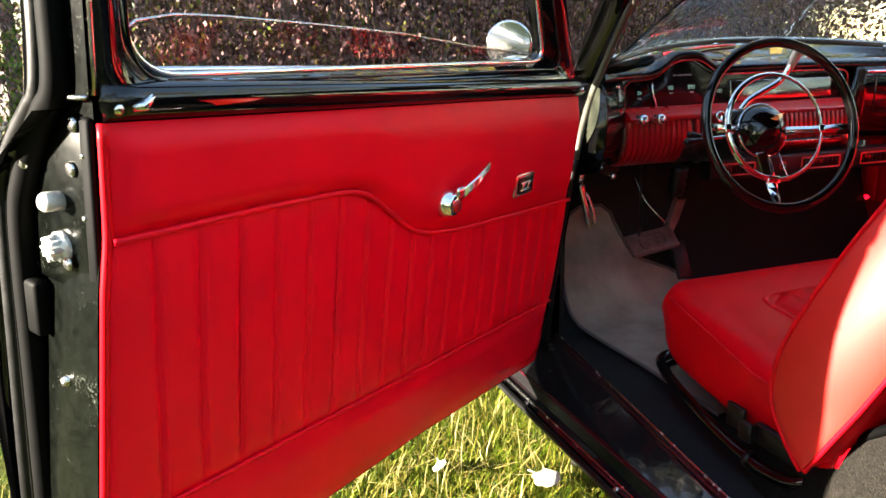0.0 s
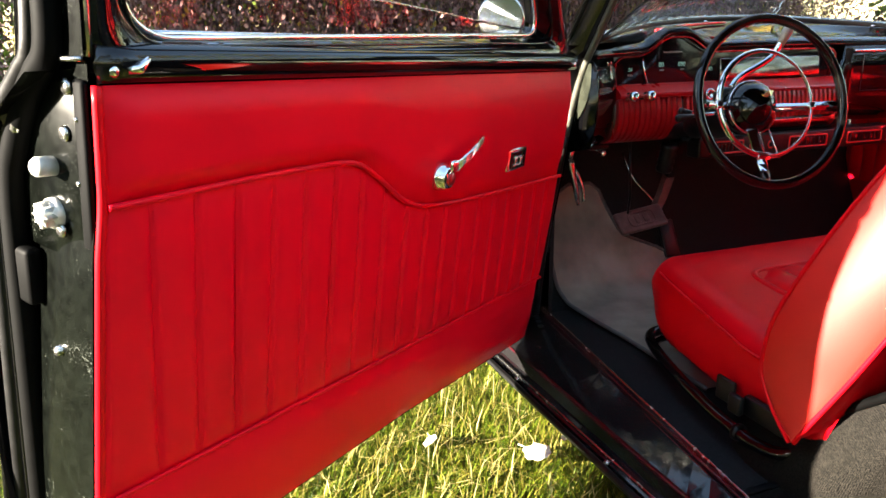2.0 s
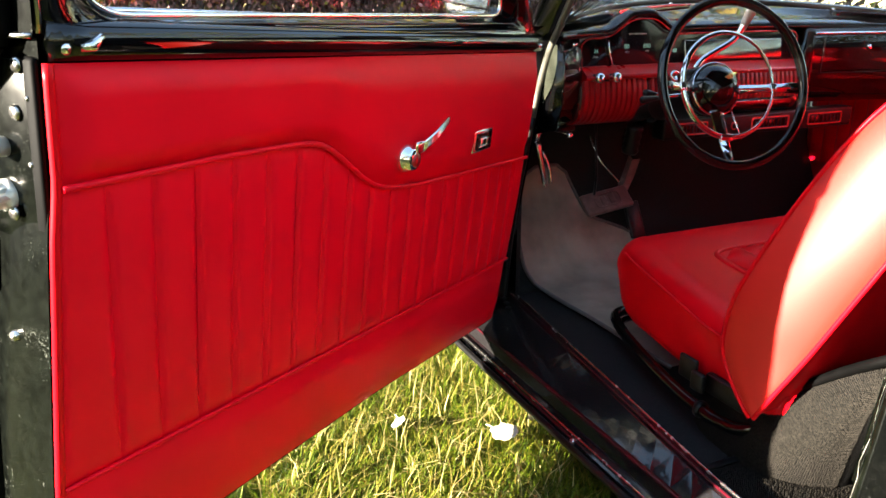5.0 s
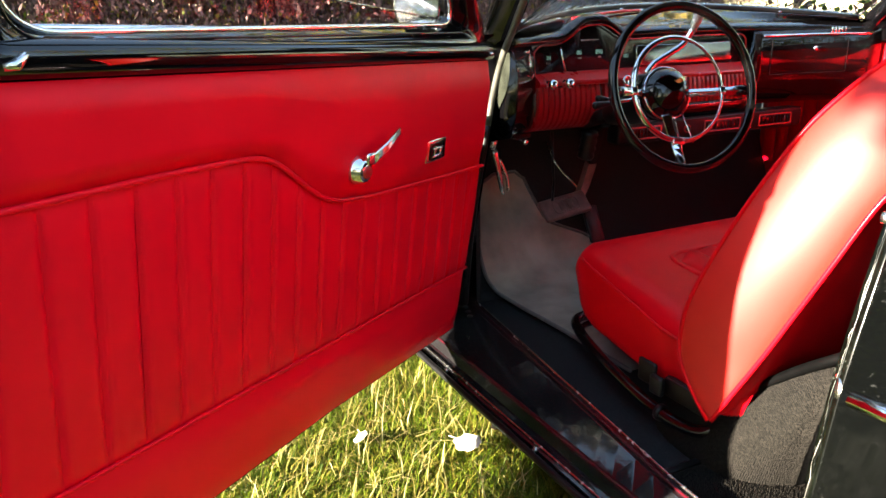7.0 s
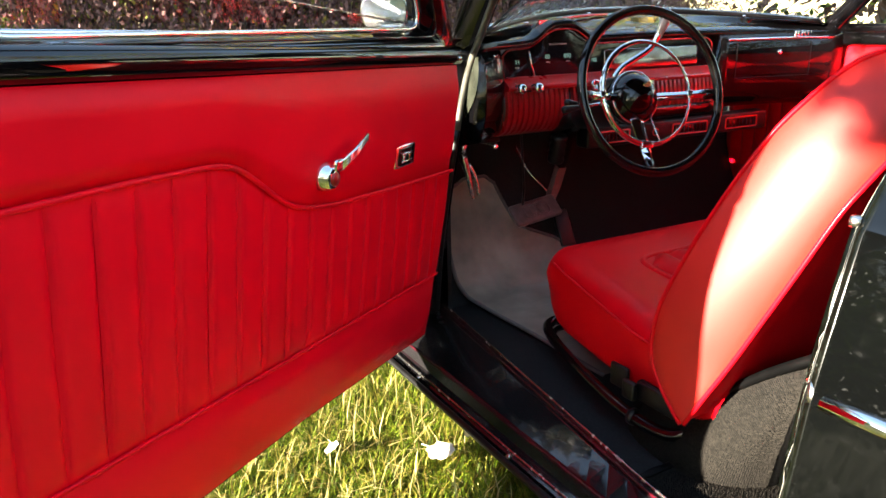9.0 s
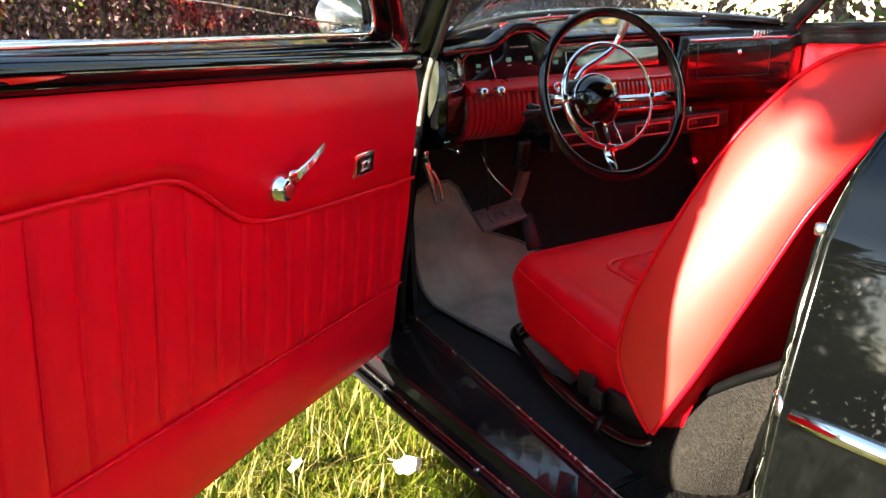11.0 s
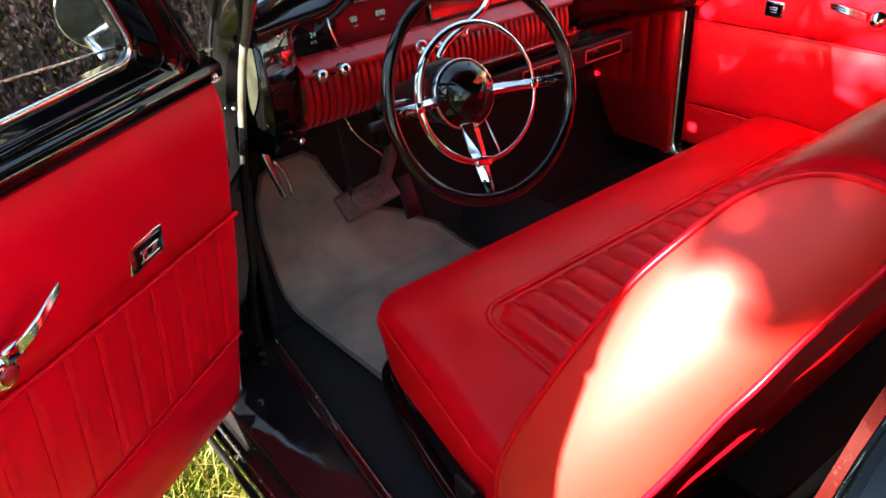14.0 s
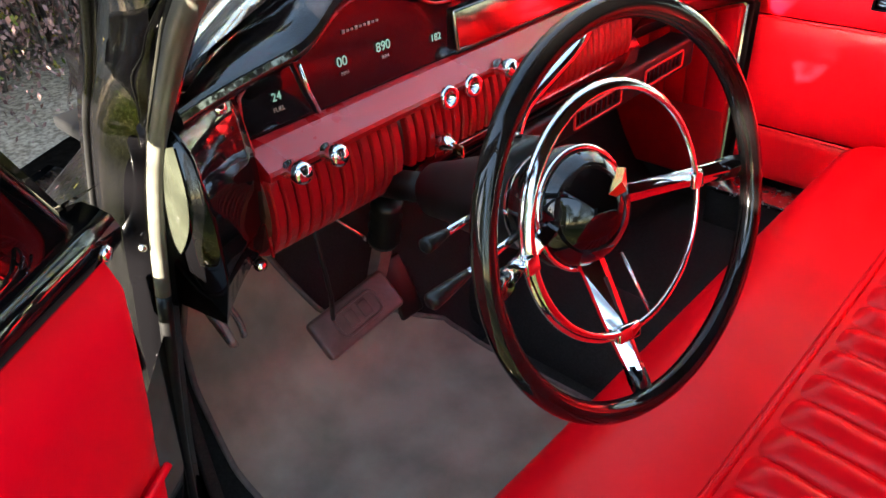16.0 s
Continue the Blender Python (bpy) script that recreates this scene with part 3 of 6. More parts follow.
part("mirror_glass", lathe([(0.053, 0.001), (0.053, 0.0025), (0.0, 0.0028)], mm, 32), MIRROR, head)
part("mirror_arm", tube([MIR + Vector((0.0, -0.01, 0.03)), MIR + Vector((-0.03, -0.045, 0.05)), Vector((0.14, 0.075, 0.09))], 0.007, 8), CHROME, head)

# ---------------------------------------------------------------- car body
body = thing("car", pose(-0.3, -0.7, 0.0), "black chopped vintage coupe with its driver's door open", "car")
SILL_IN = [(-1.4, 0.1), (-0.9, 0.07), (0.1, -0.05), (0.3, -0.08)]
sy = lambda x: curve_at(SILL_IN, x)
sill_profile = lambda x: [(x, sy(x) - 0.02, 0.1), (x, sy(x) - 0.012, 0.168), (x, sy(x) - 0.004, 0.174), (x, sy(x) + 0.004, 0.17), (x, sy(x) + 0.012, 0.168), (x, sy(x) + 0.018, 0.168), (x, 0.132, 0.147), (x, 0.14, 0.141), (x, 0.15, 0.121), (x, 0.17, 0.119), (x, 0.182, 0.116), (x, 0.187, 0.107), (x, 0.184, 0.094), (x, 0.125, 0.03), (x, 0.08, 0.02)]
sill = part("sill", loft([sill_profile(0.3 - 1.75 * k / 30) for k in range(31)]), SILLPAINT, body, "glossy black painted door sill", smooth=False, world=True)
part("sill_trim", tube([(0.14 - 1.5 * k / 30, sy(0.14 - 1.5 * k / 30) + 0.008, 0.171) for k in range(31)], 0.0035, 6), MAROON, sill, world=True)
part("sill_trim", tube([(0.14 - 1.5 * k / 30, sy(0.14 - 1.5 * k / 30) - 0.004, 0.175) for k in range(31)], 0.003, 6), STEEL, sill, world=True)
part("sill_line", tube([(0.12 - 1.45 * k / 20, 0.138, 0.1445) for k in range(21)], 0.0028, 6), MAROON, sill, world=True)
part("sill_bead", tube([(0.1 - 1.4 * k / 20, 0.172, 0.1205) for k in range(21)], 0.003, 6), STEEL, sill, world=True)
part("sill_rubber", tube([(0.05 - 1.4 * k / 20, 0.2, 0.115) for k in range(21)], 0.008, 8), RUBBER, sill, world=True)
part("hinge_plate", rbox((0.02, 0.0, 0.162), (0.11, 0.05, 0.006), 0.002), JAMB, sill, world=True)
for x, y in ((0.055, -0.012), (0.018, 0.0), (-0.015, 0.012)):
    part("bolt", screw(axis((x, y, 0.166), (0, 0, 1), (1, 0, 0)), 0.009), PLASTIC, sill, world=True)
for x in (-0.2, -0.62, -1.0):
    part("bolt", screw(axis((x, 0.183, 0.117), (0, 0.4, 0.9), (1, 0, 0)), 0.007), STEEL, sill, world=True)
part("drain_plug", tube([(-0.12 + 0.012 * math.cos(a), 0.085 + 0.012 * math.sin(a), 0.15 - 0.006 * math.sin(a)) for a in [k * math.pi / 8 for k in range(16)]], 0.0025, 6, True), STEEL, sill, world=True)

WS = [(0.075, -0.02, 0.15), (0.055, -0.028, 0.35), (0.03, -0.036, 0.5), (0.008, -0.052, 0.65), (-0.003, -0.07, 0.78), (-0.036, -0.079, 0.88), (-0.1, -0.07, 0.95), (-0.2, -0.04, 1.02), (-0.3, -0.01, 1.085), (-0.4, 0.0, 1.155), (-0.5, -0.015, 1.2), (-0.62, -0.04, 1.228), (-0.8, -0.07, 1.245), (-1.15, -0.06, 1.2), (-1.3, -0.03, 1.02)]
wsp = spline(WS, 78)
# One strip in two colours: shade on the lower length put in as black.
cut = min(k for k, p in enumerate(wsp) if p.z > 0.69)
part("weatherstrip", tube(wsp[:cut + 1], 0.0086, 10), RUBBER, body, "lower length of the windlace, its shade put in as black", world=True)
part("windlace", tube(wsp[cut:], 0.0088, 10), WINDLACE, body, "pale satin windlace above the dash", world=True)


def strip_frame(k):
    t = (wsp[min(k + 1, len(wsp) - 1)] - wsp[max(k - 1, 0)]).normalized()
    return wsp[k], Vector((t.z, 0, -t.x)).normalized()


def pillar_ring(k):
    p, fwd = strip_frame(k)
    f = min(1, max(0, (p.z - 0.9) / 0.15))
    o = lambda dx, dy: p + fwd * dx + Vector((0, dy, 0))
    return [o(0.006, -0.02), o(0.006, 0.0), o(0.016, 0.014), o(0.032, 0.028), o(0.05, 0.038 - 0.006 * f), o(0.062, 0.034 - 0.006 * f), o(0.076, 0.036 - 0.008 * f), o(0.09, 0.025), o(0.09, 0.0), o(0.08, -0.02)]


part("front_pillar", loft([pillar_ring(k) for k in range(0, 60)]), BLACK, body, "glossy black windscreen pillar", world=True)
part("pillar_seal", tube([strip_frame(k)[0] + strip_frame(k)[1] * 0.056 + Vector((0, 0.039 - 0.006 * min(1, max(0, (wsp[k].z - 0.9) / 0.15)), 0)) for k in range(4, 58)], 0.0036, 8), RUBBER, body, world=True)
for k, dx in ((11, 0.02), (15, 0.02), (22, 0.02)):
    part("screw", screw(axis(wsp[k] + Vector((0.004, 0.016, 0)), (-0.6, 0.8, 0), (0, 0, 1)), 0.005), STEEL, body, world=True)

part("hinge_cover", grid(lambda a, b: (0.085 - 0.075 * b - (0.175 - 0.05 * b) * a, -0.02 - 0.03 * b + (0.125 - 0.02 * b) * a, 0.155 + 0.5 * b), 8, 10), BLACK, body, "black front door pillar", world=True)
part("hinge", rbox((0.02, 0.04, 0.32), (0.1, 0.024, 0.06), 0.006), JAMB, body, world=True)
part("hinge", rbox((-0.03, 0.02, 0.72), (0.1, 0.024, 0.06), 0.006), JAMB, body, world=True)
# kick panel beside the pedals, toe board, floor, firewall
part("kick_panel", rbox((0.2, -0.075, 0.42), (0.22, 0.02, 0.56), 0.005), CARPET, body, world=True)
solo("floor", join(rbox((-0.75, -0.75, 0.12), (1.75, 1.62, 0.06), 0.01)), CARPET, "black carpet on the car floor", "car floor", "structure")
TOE = [(0.1, 0.15), (0.15, 0.165), (0.2, 0.21), (0.25, 0.29), (0.3, 0.4), (0.335, 0.5), (0.36, 0.62), (0.37, 0.8)]
part("toe_board", loft([[(x, y, min(z, 0.6 - 1.1 * (y + 0.07))) for x, z in TOE] + [(x + 0.02, y, min(z, 0.6 - 1.1 * (y + 0.07)) - 0.01) for x, z in TOE[::-1]] for y in [-0.07 - 1.45 * k / 10 for k in range(11)]]), CARPET, body, "black carpeted toe board", world=True)
part("floor_hump", grid(lambda a, b: (0.3 - 1.2 * a, -0.88 - 0.15 * math.cos(math.pi * b), 0.14 + 0.09 * math.sin(math.pi * b) * (0.7 + 0.3 * (1 - a))), 16, 12), CARPET, body, world=True)


# loop pile riser under the backrest
def riser(a, b):
    base = spline([(-0.7, -0.07, 0), (-0.758, -0.046, 0), (-0.86, -0.036, 0), (-0.93, -0.055, 0), (-0.985, -0.115, 0), (-1.005, -0.2, 0), (-1.0, -0.5, 0)], 30)
    top = spline([(-0.72, -0.12, 0.24), (-0.83, -0.1, 0.28), (-0.938, -0.085, 0.345), (-1.03, -0.07, 0.42), (-1.107, -0.05, 0.478), (-1.14, -0.1, 0.5), (-1.15, -0.5, 0.5)], 30)
    i = round(a * 30)
    p, q = base[i], top[i]
    r = p * (1 - b) + q * b
    out = Vector((-0.3, 0.95, 0)) * 0.025 * math.sin(math.pi * b)
    return Vector((r.x, r.y, 0.15 + (q.z - 0.15) * b)) + out


def loops(at, normal, cols, rows, name, label, parent):
    """Small pile loops, a row at a time, over a surface given by at(a, b)."""
    rl_ = random.Random(17)
    verts, faces = [], []
    for i in range(cols):
        for j in range(rows):
            p = Vector(at((i + 0.5 + rl_.uniform(-0.2, 0.2)) / cols, (j + 0.5 + rl_.uniform(-0.15, 0.15)) / rows))
            q = Vector(at(min(1, (i + 1.4) / cols), (j + 0.5) / rows))
            side = (q - p).normalized()
            up = side.cross(normal).normalized()
            h, w = 0.003 * rl_.uniform(0.6, 1.2), 0.0021 * rl_.uniform(0.8, 1.15)
            k = len(verts)
            verts += [p + side * w, p + up * w * 0.9, p - side * w, p - up * w * 0.9, p + normal * h + side * w * 0.35, p + normal * h - side * w * 0.35]
            faces += [(k, k + 1, k + 4), (k + 1, k + 5, k + 4), (k + 1, k + 2, k + 5), (k + 2, k + 3, k + 5), (k + 3, k + 4, k + 5), (k + 3, k, k + 4)]
    ob = part(name, (verts, faces), PILE, parent, label, world=True)
    return tagged(ob, kind="stuff")


def riser_at(a, b):
    t = 0.02 + 0.72 * a
    i = t * 30
    f = i - int(i)
    return Vector(riser(int(i) / 30, b)).lerp(Vector(riser(min(30, int(i) + 1) / 30, b)), f)


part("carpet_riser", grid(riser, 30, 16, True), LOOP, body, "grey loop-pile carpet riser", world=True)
loops(riser_at, Vector((-0.45, 0.87, 0.2)).normalized(), 84, 76, "riser_pile", "rows of grey-brown carpet loops", body)
part("riser_trim", tube([riser(k / 30, 1.0) + Vector((0, 0.006, 0.0)) for k in range(4, 31)], 0.009, 8), MATTE, body, world=True)
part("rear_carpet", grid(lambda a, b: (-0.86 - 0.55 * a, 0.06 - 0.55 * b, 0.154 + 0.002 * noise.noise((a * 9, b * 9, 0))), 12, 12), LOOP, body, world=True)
loops(lambda a, b: (-0.868 - 0.28 * a, 0.055 - 0.3 * b, 0.1555), Vector((0, 0, 1)), 62, 66, "floor_pile", "rows of grey-brown carpet loops", body)
part("carpet_binding", rbox((-0.86, -0.02, 0.158), (0.016, 0.14, 0.008), 0.003), PLASTIC, body, world=True)
solo("crumb", rbox((-0.935, -0.075, 0.16), (0.008, 0.007, 0.006), 0.003), STRAW, "small yellow crumb on the carpet", "crumb")

# quarter panel behind the door
Q = [(0.205, 0.05), (0.225, 0.2), (0.232, 0.35), (0.219, 0.434), (0.205, 0.51), (0.196, 0.566), (0.184, 0.62), (0.172, 0.669), (0.15, 0.755), (0.11, 0.82), (0.06, 0.865), (0.0, 0.9), (-0.03, 0.93), (-0.05, 1.0), (-0.08, 1.1), (-0.13, 1.2)]


def quarter(a, b):
    s = b * (len(Q) - 1)
    i = min(int(s), len(Q) - 2)
    f = s - i
    y, z = Q[i][0] + (Q[i + 1][0] - Q[i][0]) * f, Q[i][1] + (Q[i + 1][1] - Q[i][1]) * f
    return (-1.285 - 1.6 * a, y - 0.11 * a * (1 if z < 0.9 else 0.3) + 0.012 * math.sin((z - 0.1) * 4), z)


part("quarter_panel", grid(lambda a, b: (quarter(a, b)[0], -1.54 - quarter(a, b)[1], quarter(a, b)[2]), 20, 30, True), BLACK, body, world=True)
part("quarter_panel", grid(quarter, 30, 60), DUSTBLACK, body, "glossy black rear quarter panel", world=True)
jamb_edge = [Vector((-1.285, y + 0.012 * math.sin((z - 0.1) * 4), z)) for y, z in Q]
part("lock_pillar", loft([[p + Vector((d, e, 0)) for d, e in ((-0.002, 0.0), (0.01, -0.004), (0.014, -0.012), (0.012, -0.03), (0.03, -0.05), (0.03, -0.09), (-0.03, -0.1))] for p in jamb_edge], True), JAMB, body, "dusty black door lock pillar", world=True)
part("pillar_bead", tube([p + Vector((0.012, -0.008, 0)) for p in jamb_edge], 0.003, 8), JAMB, body, world=True)
part("pillar_flange", tube([p + Vector((0.02, -0.028, 0)) for p in jamb_edge[3:9]], 0.01, 8), JAMB, body, world=True)
part("striker_boss", lathe([(0.018, -0.01), (0.018, 0.004), (0.014, 0.008), (0.012, 0.004), (0.0, 0.004)], axis((-1.275, 0.192, 0.566), (0.75, 0.66, 0)), 20), STEEL, body, world=True)
part("striker_screw", screw(axis((-1.272, 0.195, 0.566), (0.75, 0.66, 0), (0, 0, 1)), 0.01), STEEL, body, world=True)
part("side_moulding", loft([[(x, 0.197 + 0.011 + 0.069 * (x + 1.285) + dy, 0.566 + dz) for dy, dz in ((-0.006, 0.012), (0.003, 0.0115), (0.009, 0.008), (0.0115, 0.003), (0.0105, -0.003), (0.006, -0.008), (-0.006, -0.01))] for x in [-1.3 - 0.06 * k for k in range(24)]]), CHROME, body, "bright side moulding", world=True)
rw = random.Random(5)
for d, e, r0 in ((0.0135, -0.011, 0.0009), (0.012, -0.004, 0.0006)):
    chip = []
    for k in range(2, len(jamb_edge) - 3):
        for f in (0.0, 0.25, 0.5, 0.75):
            p = jamb_edge[k].lerp(jamb_edge[k + 1], f)
            chip.append(p + Vector((d + rw.uniform(-0.0012, 0.0012), e + rw.uniform(-0.0025, 0.0025), 0)))
    part("worn_edge", tube(chip, [r0 * rw.choice((0.1, 0.1, 0.3, 0.7, 1.2)) for _ in chip], 6), WORN, body, "chipped pale edge of the jamb paint", world=True)
part("door_bumper", lathe([(0.0, 0.014), (0.007, 0.012), (0.009, 0.0)][::-1], axis((-1.272, 0.14, 0.765), (0.9, 0.3, 0)), 12), STEEL, body, world=True)

# windscreen, cowl, bonnet, wing, roof
wsx = lambda y: 0.20 - 0.27 * ((y + 0.77) / 0.66) ** 2
wsz = lambda y: 1.012 - 0.05 * ((y + 0.77) / 0.66) ** 2
YS = [-0.11 - 1.32 * k / 24 for k in range(25)]
base_l = [Vector((wsx(y), y, wsz(y))) for y in YS]
top_l = [Vector((-0.36 - 0.08 * ((y + 0.77) / 0.66) ** 2, -0.77 + (y + 0.77) * 0.86, 1.235 - 0.03 * ((y + 0.77) / 0.66) ** 2)) for y in YS]
ws_glass = part("windscreen", pane(base_l, top_l, (0.004, 0, 0.003)), GLASS, body, "clear curved windscreen", smooth=False, world=True)
ws_glass.visible_shadow = False
part("windscreen_gasket", tube(base_l, 0.009, 8), RUBBER, body, world=True)
part("windscreen_moulding", tube([p + Vector((0.012, 0, 0.008)) for p in base_l], 0.006, 8), STEEL, body, world=True)
part("header_rail", tube(top_l, 0.022, 8), BLACK, body, world=True)


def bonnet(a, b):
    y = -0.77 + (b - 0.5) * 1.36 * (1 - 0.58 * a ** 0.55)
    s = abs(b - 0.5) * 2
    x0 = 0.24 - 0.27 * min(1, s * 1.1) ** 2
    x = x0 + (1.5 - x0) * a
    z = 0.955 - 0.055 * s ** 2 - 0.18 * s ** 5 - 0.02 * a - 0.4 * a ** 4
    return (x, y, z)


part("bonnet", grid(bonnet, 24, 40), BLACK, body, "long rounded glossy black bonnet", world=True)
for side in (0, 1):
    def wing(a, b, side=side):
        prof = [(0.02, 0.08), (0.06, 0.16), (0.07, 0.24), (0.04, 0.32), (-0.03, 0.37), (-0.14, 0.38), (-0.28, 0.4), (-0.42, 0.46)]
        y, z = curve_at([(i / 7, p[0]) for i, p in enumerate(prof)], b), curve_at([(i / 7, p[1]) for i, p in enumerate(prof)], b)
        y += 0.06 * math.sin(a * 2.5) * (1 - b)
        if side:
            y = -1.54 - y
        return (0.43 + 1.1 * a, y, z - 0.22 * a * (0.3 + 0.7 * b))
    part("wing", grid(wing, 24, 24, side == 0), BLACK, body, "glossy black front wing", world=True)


def cowl_side(a, b):
    x = 0.06 + 0.38 * a
    top = 0.895 - 0.63 * (x - 0.08)
    if b < 0.7:
        return (x, -0.052, 0.16 + (top - 0.19) * b / 0.7)
    w = (b - 0.7) / 0.3 * math.pi / 2
    return (x, -0.052 - 0.16 * (1 - math.cos(w)), top - 0.03 + 0.03 * math.sin(w))


part("cowl_side", grid(cowl_side, 10, 20), BLACK, body, "glossy black cowl side", world=True)
part("grille_end", grid(lambda a, b: (1.48 + 0.12 * math.sin(math.pi * a), -1.56 + 1.58 * a, 0.1 + (0.1 + 0.1 * math.sin(math.pi * a) ** 2) * b), 12, 6), BLACK, body, world=True)
part("roof", grid(lambda a, b: (-0.36 - 1.5 * a, -0.77 + (b - 0.5) * 1.36, 1.235 + 0.09 * math.sin(math.pi * b) ** 0.6 * (1 - (a - 0.35) ** 2) - 0.1 * a ** 3), 24, 24), BLACK, body, "low chopped black roof", world=True)
part("headliner", grid(lambda a, b: (-0.38 - 1.46 * a, -0.77 + (b - 0.5) * 1.3, 1.22 + 0.08 * math.sin(math.pi * b) ** 0.6 * (1 - (a - 0.35) ** 2) - 0.1 * a ** 3), 16, 16, True), CLOTH, body, world=True)
back_low = [Vector((-2.22 - 0.08 * math.sin(math.pi * k / 16), -0.15 - 1.24 * k / 16, 0.93)) for k in range(17)]
back_top = [Vector((-1.86, -0.15 - 1.24 * k / 16, 1.14 + 0.075 * math.sin(math.pi * k / 16) ** 0.6)) for k in range(17)]
back_glass = part("rear_window", pane(back_low, back_top, (-0.003, 0, 0.004)), GLASS, body, smooth=False, world=True)
back_glass.visible_shadow = False
part("boot_lid", grid(lambda a, b: (-2.24 - 0.08 * math.sin(math.pi * b) - 0.75 * a, -0.77 + (b - 0.5) * (1.6 - 0.1 * a), 0.925 + 0.02 * math.sin(math.pi * b) - 0.36 * a ** 2.2), 16, 16), BLACK, body, world=True)
part("tail_panel", grid(lambda a, b: (-2.98 + 0.03 * math.sin(math.pi * b) - 0.05 * math.sin(math.pi * a), -1.56 + 1.6 * b, 0.1 + 0.5 * a), 8, 12), BLACK, body, world=True)
part("rear_wall", rbox((-2.2, -0.77, 0.5), (0.04, 1.7, 0.84), 0.01), CLOTH, body, world=True)
part("right_side", rbox((-1.75, -1.6, 0.5), (1.0, 0.05, 0.84), 0.02), BLACK, body, world=True)
part("underbody", rbox((-0.5, -0.75, 0.06), (2.6, 1.7, 0.04), 0.01), PLASTIC, body, world=True)
part("antenna", tube([(1.0, -1.697, 0.94), (1.0, -1.697, 1.03), (1.0, -1.86, 1.19), (1.0, -2.2, 1.5)], 0.003, 6), STEEL, body, world=True)

# ---------------------------------------------------------------- passenger door
pdoor = thing("door_2", pose(-0.65, -1.55, 0.25), "closed passenger door with a red leather panel in sun patches", "car door", kind="structure")
PD = lambda x, z, n=0.0: (x, -1.535 + n, z)
part("door_shell", rbox((-0.66, -1.57, 0.58), (1.24, 0.05, 0.7), 0.01), BLACK, pdoor, world=True)


def pd_band(z0, z1, t, x0=-0.045, x1=-1.25, nu=60, nv=12):
    return grid(lambda a, b: PD(x0 + (x1 - x0) * a, z0 + (z1 - z0) * b, t * puff(a, 0.02) * puff(b, 0.12) + 0.0012 * noise.noise((a * 9, b * 4, 2))), nu, nv, True)


part("upper_pad", pd_band(0.662, 0.88, 0.012), RED_WARM, pdoor, world=True)
part("middle_panel", pd_band(0.398, 0.656, 0.009), RED_WARM, pdoor, world=True)
part("lower_panel", pd_band(0.262, 0.392, 0.008), RED_WARM, pdoor, world=True)
part("piping", tube([PD(-0.05 - 0.06 * k, 0.659, 0.01) for k in range(21)], 0.004, 8), RED_WARM, pdoor, world=True)
part("piping", tube([PD(-0.05 - 0.06 * k, 0.395, 0.009) for k in range(21)], 0.0035, 8), RED_WARM, pdoor, world=True)
part("belt_garnish", rbox((-0.66, -1.53, 0.905), (1.2, 0.05, 0.045), 0.015, 3), BLACK, pdoor, world=True)
part("upper_trim", rbox((-0.66, -1.5, 0.94), (1.2, 0.03, 0.03), 0.01), BLACK, pdoor, world=True)
part("crank_rosette", lathe([(0.027, 0.0), (0.028, 0.008), (0.022, 0.018), (0.014, 0.026), (0.0, 0.027)], axis(PD(-0.585, 0.742, 0.01), (0, 1, 0)), 20), CHROME, pdoor, world=True)
for k in (-1, 0, 1):
    part("crank_grip", tube([PD(-0.56, 0.747 + 0.006 * k, 0.04), PD(-0.51, 0.76 + 0.006 * k, 0.046), PD(-0.47, 0.766 + 0.005 * k, 0.044)], [0.006, 0.0055, 0.0042], 8), CHROME, pdoor, world=True)
pl2 = part("badge_frame", rbox(PD(-0.306, 0.728, 0.013), (0.058, 0.012, 0.044), 0.004), CHROME, pdoor, world=True)
part("badge_inset", rbox(PD(-0.306, 0.728, 0.02), (0.042, 0.004, 0.03), 0.001), BLACK, pl2, world=True)
for dz in (-0.007, 0.0, 0.006):
    part("badge_relief", rbox(PD(-0.306, 0.728 + dz, 0.0225), (0.024, 0.003, 0.003), 0.001), CHROME, pl2, world=True)
part("sill_plate", rbox((-0.66, -1.47, 0.25), (1.25, 0.09, 0.012), 0.004), STEEL, body, "bright passenger sill plate", world=True)
part("sill_riser", rbox((-0.66, -1.44, 0.195), (1.25, 0.02, 0.1), 0.004), CARPET, body, world=True)
kick = part("kick_panel", rbox((0.16, -1.515, 0.5), (0.36, 0.03, 0.56), 0.01), RED_SEAM, body, "dark red pleated kick panel", world=True)
for k in range(6):
    part("pleat", grid(lambda a, b, k=k: (-0.015 + 0.055 * k + 0.052 * a, -1.498 + 0.008 * math.sin(math.pi * a) ** 0.5 * puff(b, 0.05), 0.42 + 0.33 * b), 8, 6, False), RED, kick, world=True)
part("cowl_lining", rbox((0.17, -1.532, 0.16), (0.5, 0.02, 0.14), 0.004), CARPET, body, world=True)
part("door_gap_post", rbox((-0.03, -1.55, 0.55), (0.016, 0.05, 0.7), 0.003), RUBBER, body, world=True)
part("right_pillar", tube([(-0.04, -1.5, 0.9), (-0.1, -1.49, 0.97), (-0.3, -1.43, 1.13), (-0.45, -1.38, 1.22)], 0.03, 10), BLACK, body, world=True)
# ---------------------------------------------------------------- seat
seat = thing("bench_seat", pose(-0.8, -0.75, 0.15), "red leather bench seat with a pleated insert", "car seat")
Y_R = -1.49


def cushion_top(x, y):
    f = (x + 0.304) / -0.6
    return 0.468 - 0.05 * f + 0.006 * math.sin((y + 0.1) / 1.4 * math.pi)


